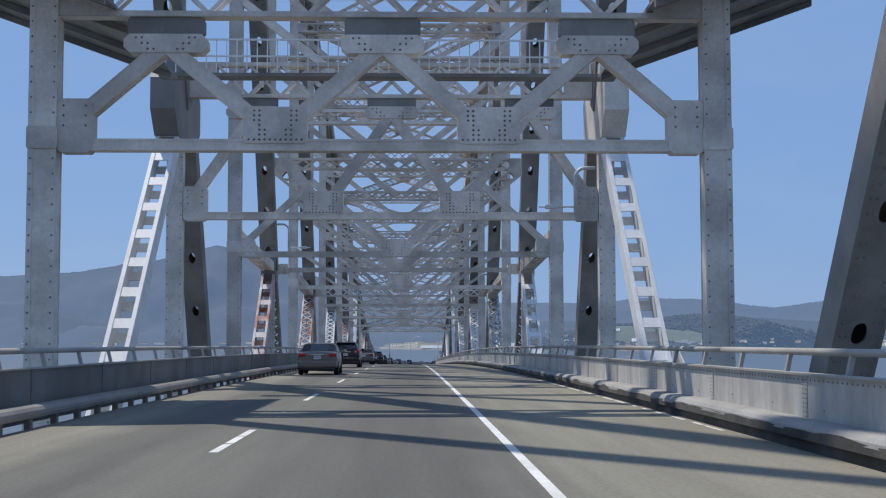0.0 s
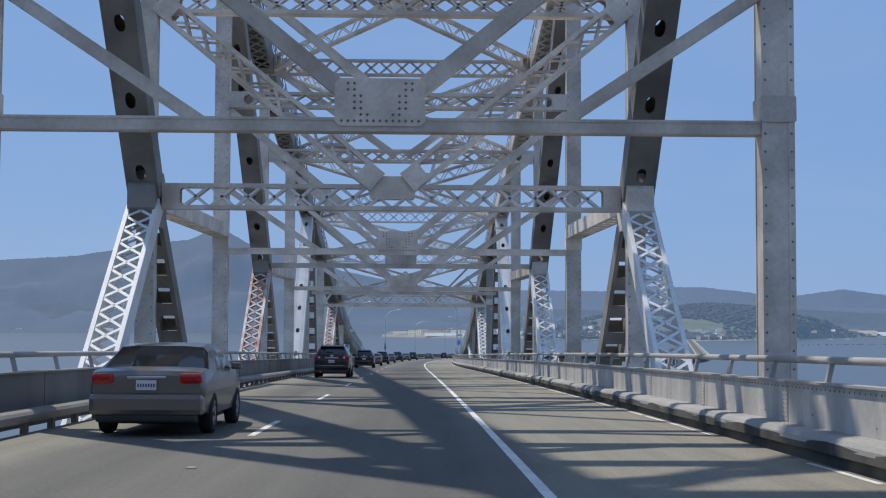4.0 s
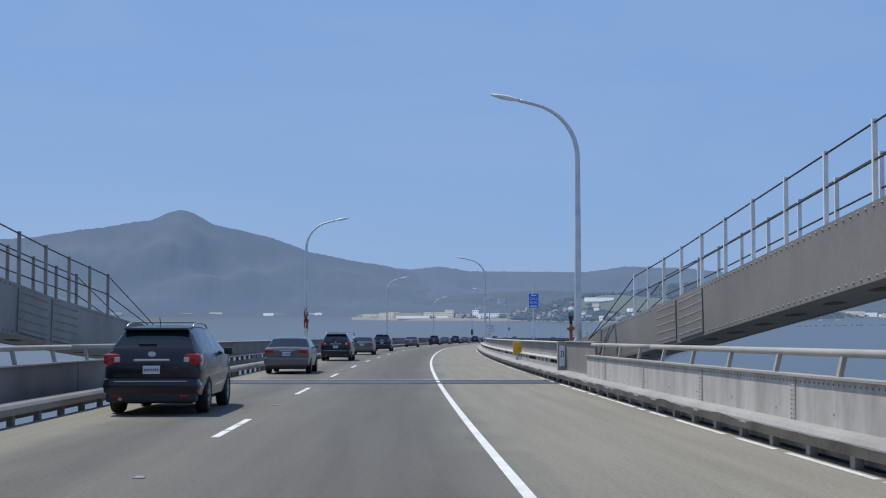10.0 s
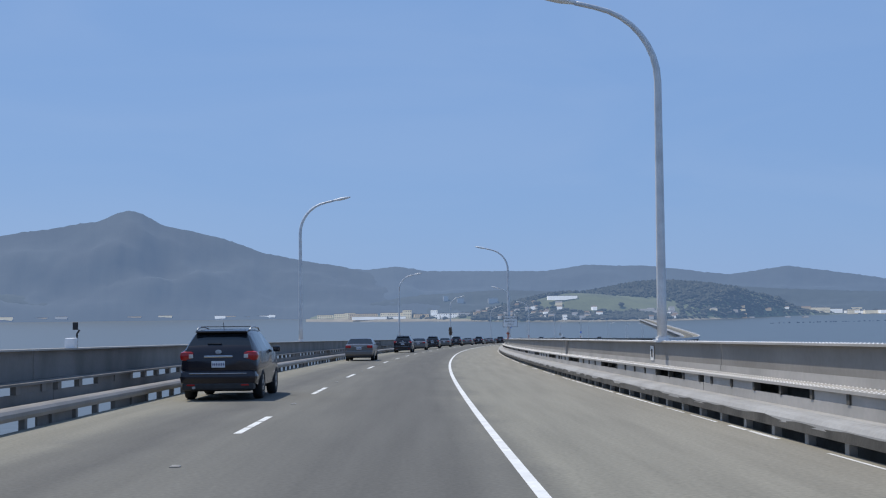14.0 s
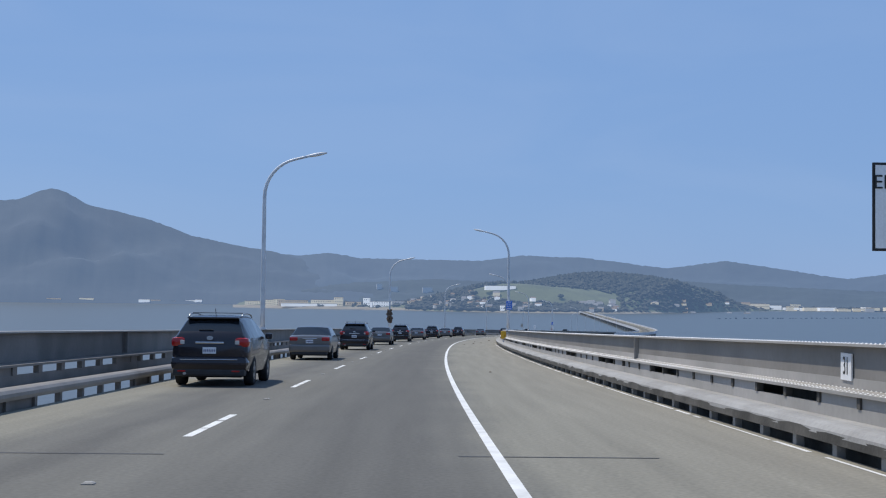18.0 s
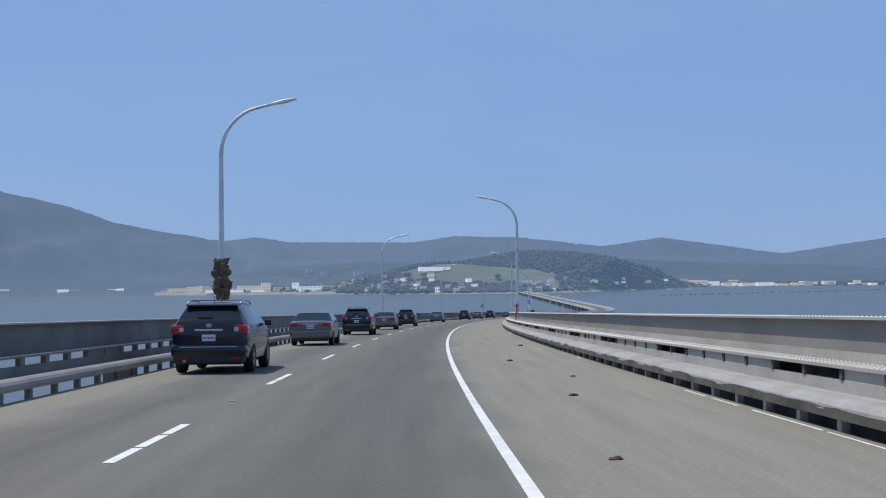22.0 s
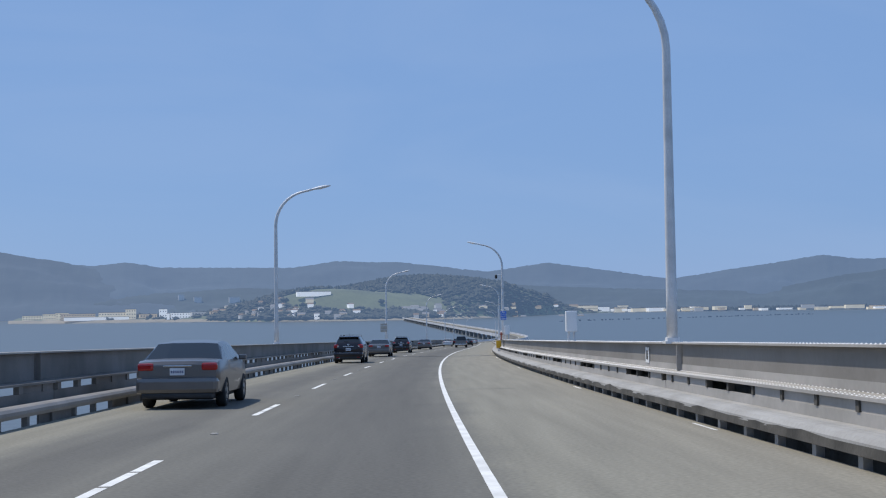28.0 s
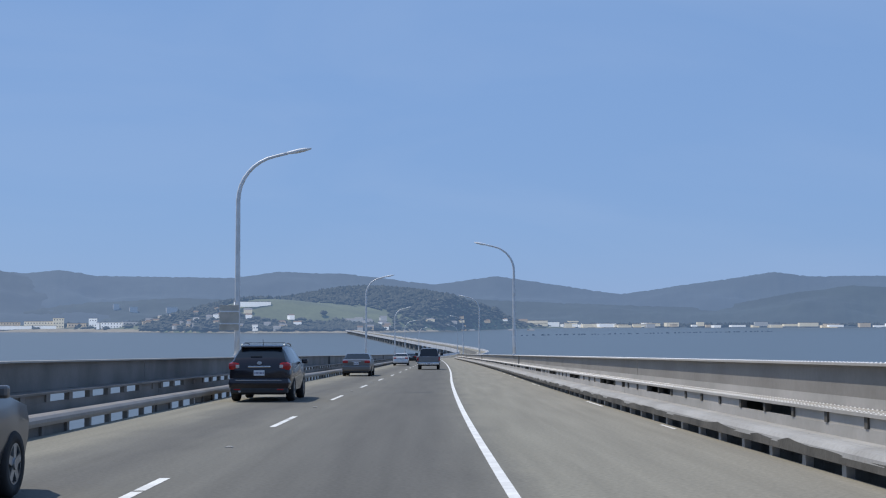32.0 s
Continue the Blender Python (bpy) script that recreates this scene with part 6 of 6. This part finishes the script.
# maintenance railings on the sloping top chords
for side in (1, -1):
    X = side_x(side, HALF)
    rl_ = empty("chord_railing", "thin cable railing on posts along the sloping top chord", "railing", group="chord railings", kind="structure")
    ss_ = list(np.arange(160, 281, 2.0))
    for s in ss_:
        for off in (-0.42, 0.42):
            a = P(s, X + off, top_z(s) + 0.5)
            m = Mesh()
            m.bar(a, a + Vector((0, 0, 1.15)), Vector((1, 0, 0)), Vector((0, 1, 0)), 0.07, 0.05)
            part("stanchion", m.data(), STEEL_PALE if side > 0 else STEEL_DARK, rl_)
    for off in (-0.42, 0.42):
        for hh in (0.6, 1.1):
            m = Mesh()
            m.quad_tube([[P(s, X + off, top_z(s) + 0.5 + hh) + Vector((0.018 * math.cos(q), 0, 0.018 * math.sin(q))) for q in np.linspace(0, 2 * math.pi, 5)[:-1]] for s in ss_]
                        + [[P(287, X + off - side * 0.3, 1.35) + Vector((0.018 * math.cos(q), 0, 0.018 * math.sin(q))) for q in np.linspace(0, 2 * math.pi, 5)[:-1]]])
            part("cable", m.data(), TRIM, rl_, "dark wire rope")

# bent conduit brackets with a small lamp inside the trusses
def pipe(m, pts, r=0.05, n=8):
    rings = []
    for i, p in enumerate(pts):
        d = (Vector(pts[min(i + 1, len(pts) - 1)]) - Vector(pts[max(i - 1, 0)])).normalized()
        a = d.orthogonal().normalized() if abs(d.y) < 0.99 else Vector((1, 0, 0))
        a = Vector((0, 1, 0)) if abs(d.y) < 0.5 else Vector((1, 0, 0))
        b = d.cross(a).normalized()
        rings.append([Vector(p) + (a * math.cos(q) + b * math.sin(q)) * r for q in np.linspace(0, 2 * math.pi, n + 1)[:-1]])
    m.quad_tube(rings)


for k, side, z in ((1, 1, 6.2), (3, -1, 7.2), (5, 1, 6.2), (9, 1, 8.2), (13, 1, 7.4)):
    s = node_s(k) - 0.6
    c = empty("bracket_light", "bent grey conduit with a small service light on the truss", "light", facing(s, side_x(side, HALF - 0.45), z), "bracket lights")
    d = -side
    m = Mesh()
    pts = [(0, 0, 0.9)] + [(d * (0.35 - 0.35 * math.cos(a)) + d * 0.25 * 0, 0, 0.9 + 0.35 * math.sin(a)) for a in np.linspace(0.2, 1.5, 5)]
    pts = [(0, 0, 1.2), (d * 0.35, 0, 1.2)] + [(d * (0.35 + 0.35 * math.sin(a)), 0, 0.85 + 0.35 * math.cos(a)) for a in np.linspace(0.15, 1.57, 6)] + [(d * 0.7, 0, -0.5)]
    pipe(m, pts, 0.06)
    part("conduit", m.data(), GALV, c, smooth=True)
    m = Mesh()
    pipe(m, [(d * 0.7, 0, -0.15), (d * 1.3, 0, -0.15), (d * 1.95, 0, -0.15)], 0.03)
    part("arm", m.data(), GALV, c, smooth=True)
    box_part("lamp", (min(d * 1.35, d * 1.75), -0.09, -0.22), (max(d * 1.35, d * 1.75), 0.09, -0.08), GALV, c, "", 0.03)

# caged service ladders outside the trusses
for side in (1, -1):
    s = node_s(12) - 0.5
    c = empty("caged_ladder", "galvanised caged service ladder outside the truss", "ladder", facing(s, side_x(side, 8.65), 0), "caged ladders")
    for x in (-0.22, 0.22):
        m = Mesh()
        m.box((x - 0.03, -0.03, 2.0), (x + 0.03, 0.03, 8.6))
        part("stile", m.data(), GALV, c)
    for z in np.arange(2.3, 8.5, 0.35):
        m = Mesh()
        m.box((-0.22, -0.015, z - 0.015), (0.22, 0.015, z + 0.015))
        part("rung", m.data(), GALV, c)
    for z in np.arange(2.6, 8.6, 1.2):
        m = Mesh()
        m.quad_tube([[(0.4 * math.cos(q) * f, -0.38 + 0.42 * math.sin(q) * f, zz) for f, zz in ((1, z - 0.03), (1.06, z - 0.03), (1.06, z + 0.03), (1, z + 0.03))] for q in np.linspace(-3.5, 0.36, 13)])
        part("hoop", m.data(), GALV, c)
    for q in (-2.8, -2.1, -1.57, -1.0, -0.4):
        x, y = 0.41 * math.cos(q), -0.38 + 0.43 * math.sin(q)
        m = Mesh()
        m.box((x - 0.02, y - 0.01, 2.5), (x + 0.02, y + 0.01, 8.6))
        part("cage_strap", m.data(), GALV, c)
    m = Mesh()
    m.box((-1.2 if side > 0 else 0.0, -0.03, 5.2), (0.0 if side > 0 else 1.2, 0.03, 5.28))
    part("bracket", m.data(), GALV, c)

# aviation light on the last strut
c = empty("warning_light", "small dark warning light on the latticed strut", "light", facing(node_s(13), AXIS + 0.1, top_z(node_s(13)) + 0.38))
box_part("housing", (-0.1, -0.1, 0.12), (0.1, 0.1, 0.42), TRIM, c, "", 0.04)
box_part("stem", (-0.03, -0.03, -0.02), (0.03, 0.03, 0.14), TRIM, c)

# small instrument boxes with a vane on the edge girder
for s, x in ((369.6, -6.9), (788.4, -6.9)):
    c = empty("instrument_box", "small white instrument box with a dark vane on the girder", "instrument box", facing(s, x, 1.262), "instrument boxes")
    box_part("housing", (-0.1, -0.14, -0.005), (0.1, 0.14, 0.2), SIGNWHITE, c, "", 0.02)
    m = Mesh()
    pipe(m, [(0.0, 0.45, -0.01), (0.0, 0.45, 0.28), (0.05, 0.45, 0.36)], 0.02)
    part("stem", m.data(), TRIM, c)
    box_part("vane", (-0.09, 0.43, 0.36), (0.02, 0.47, 0.52), TRIM, c, "dark tilted vane", 0.015)
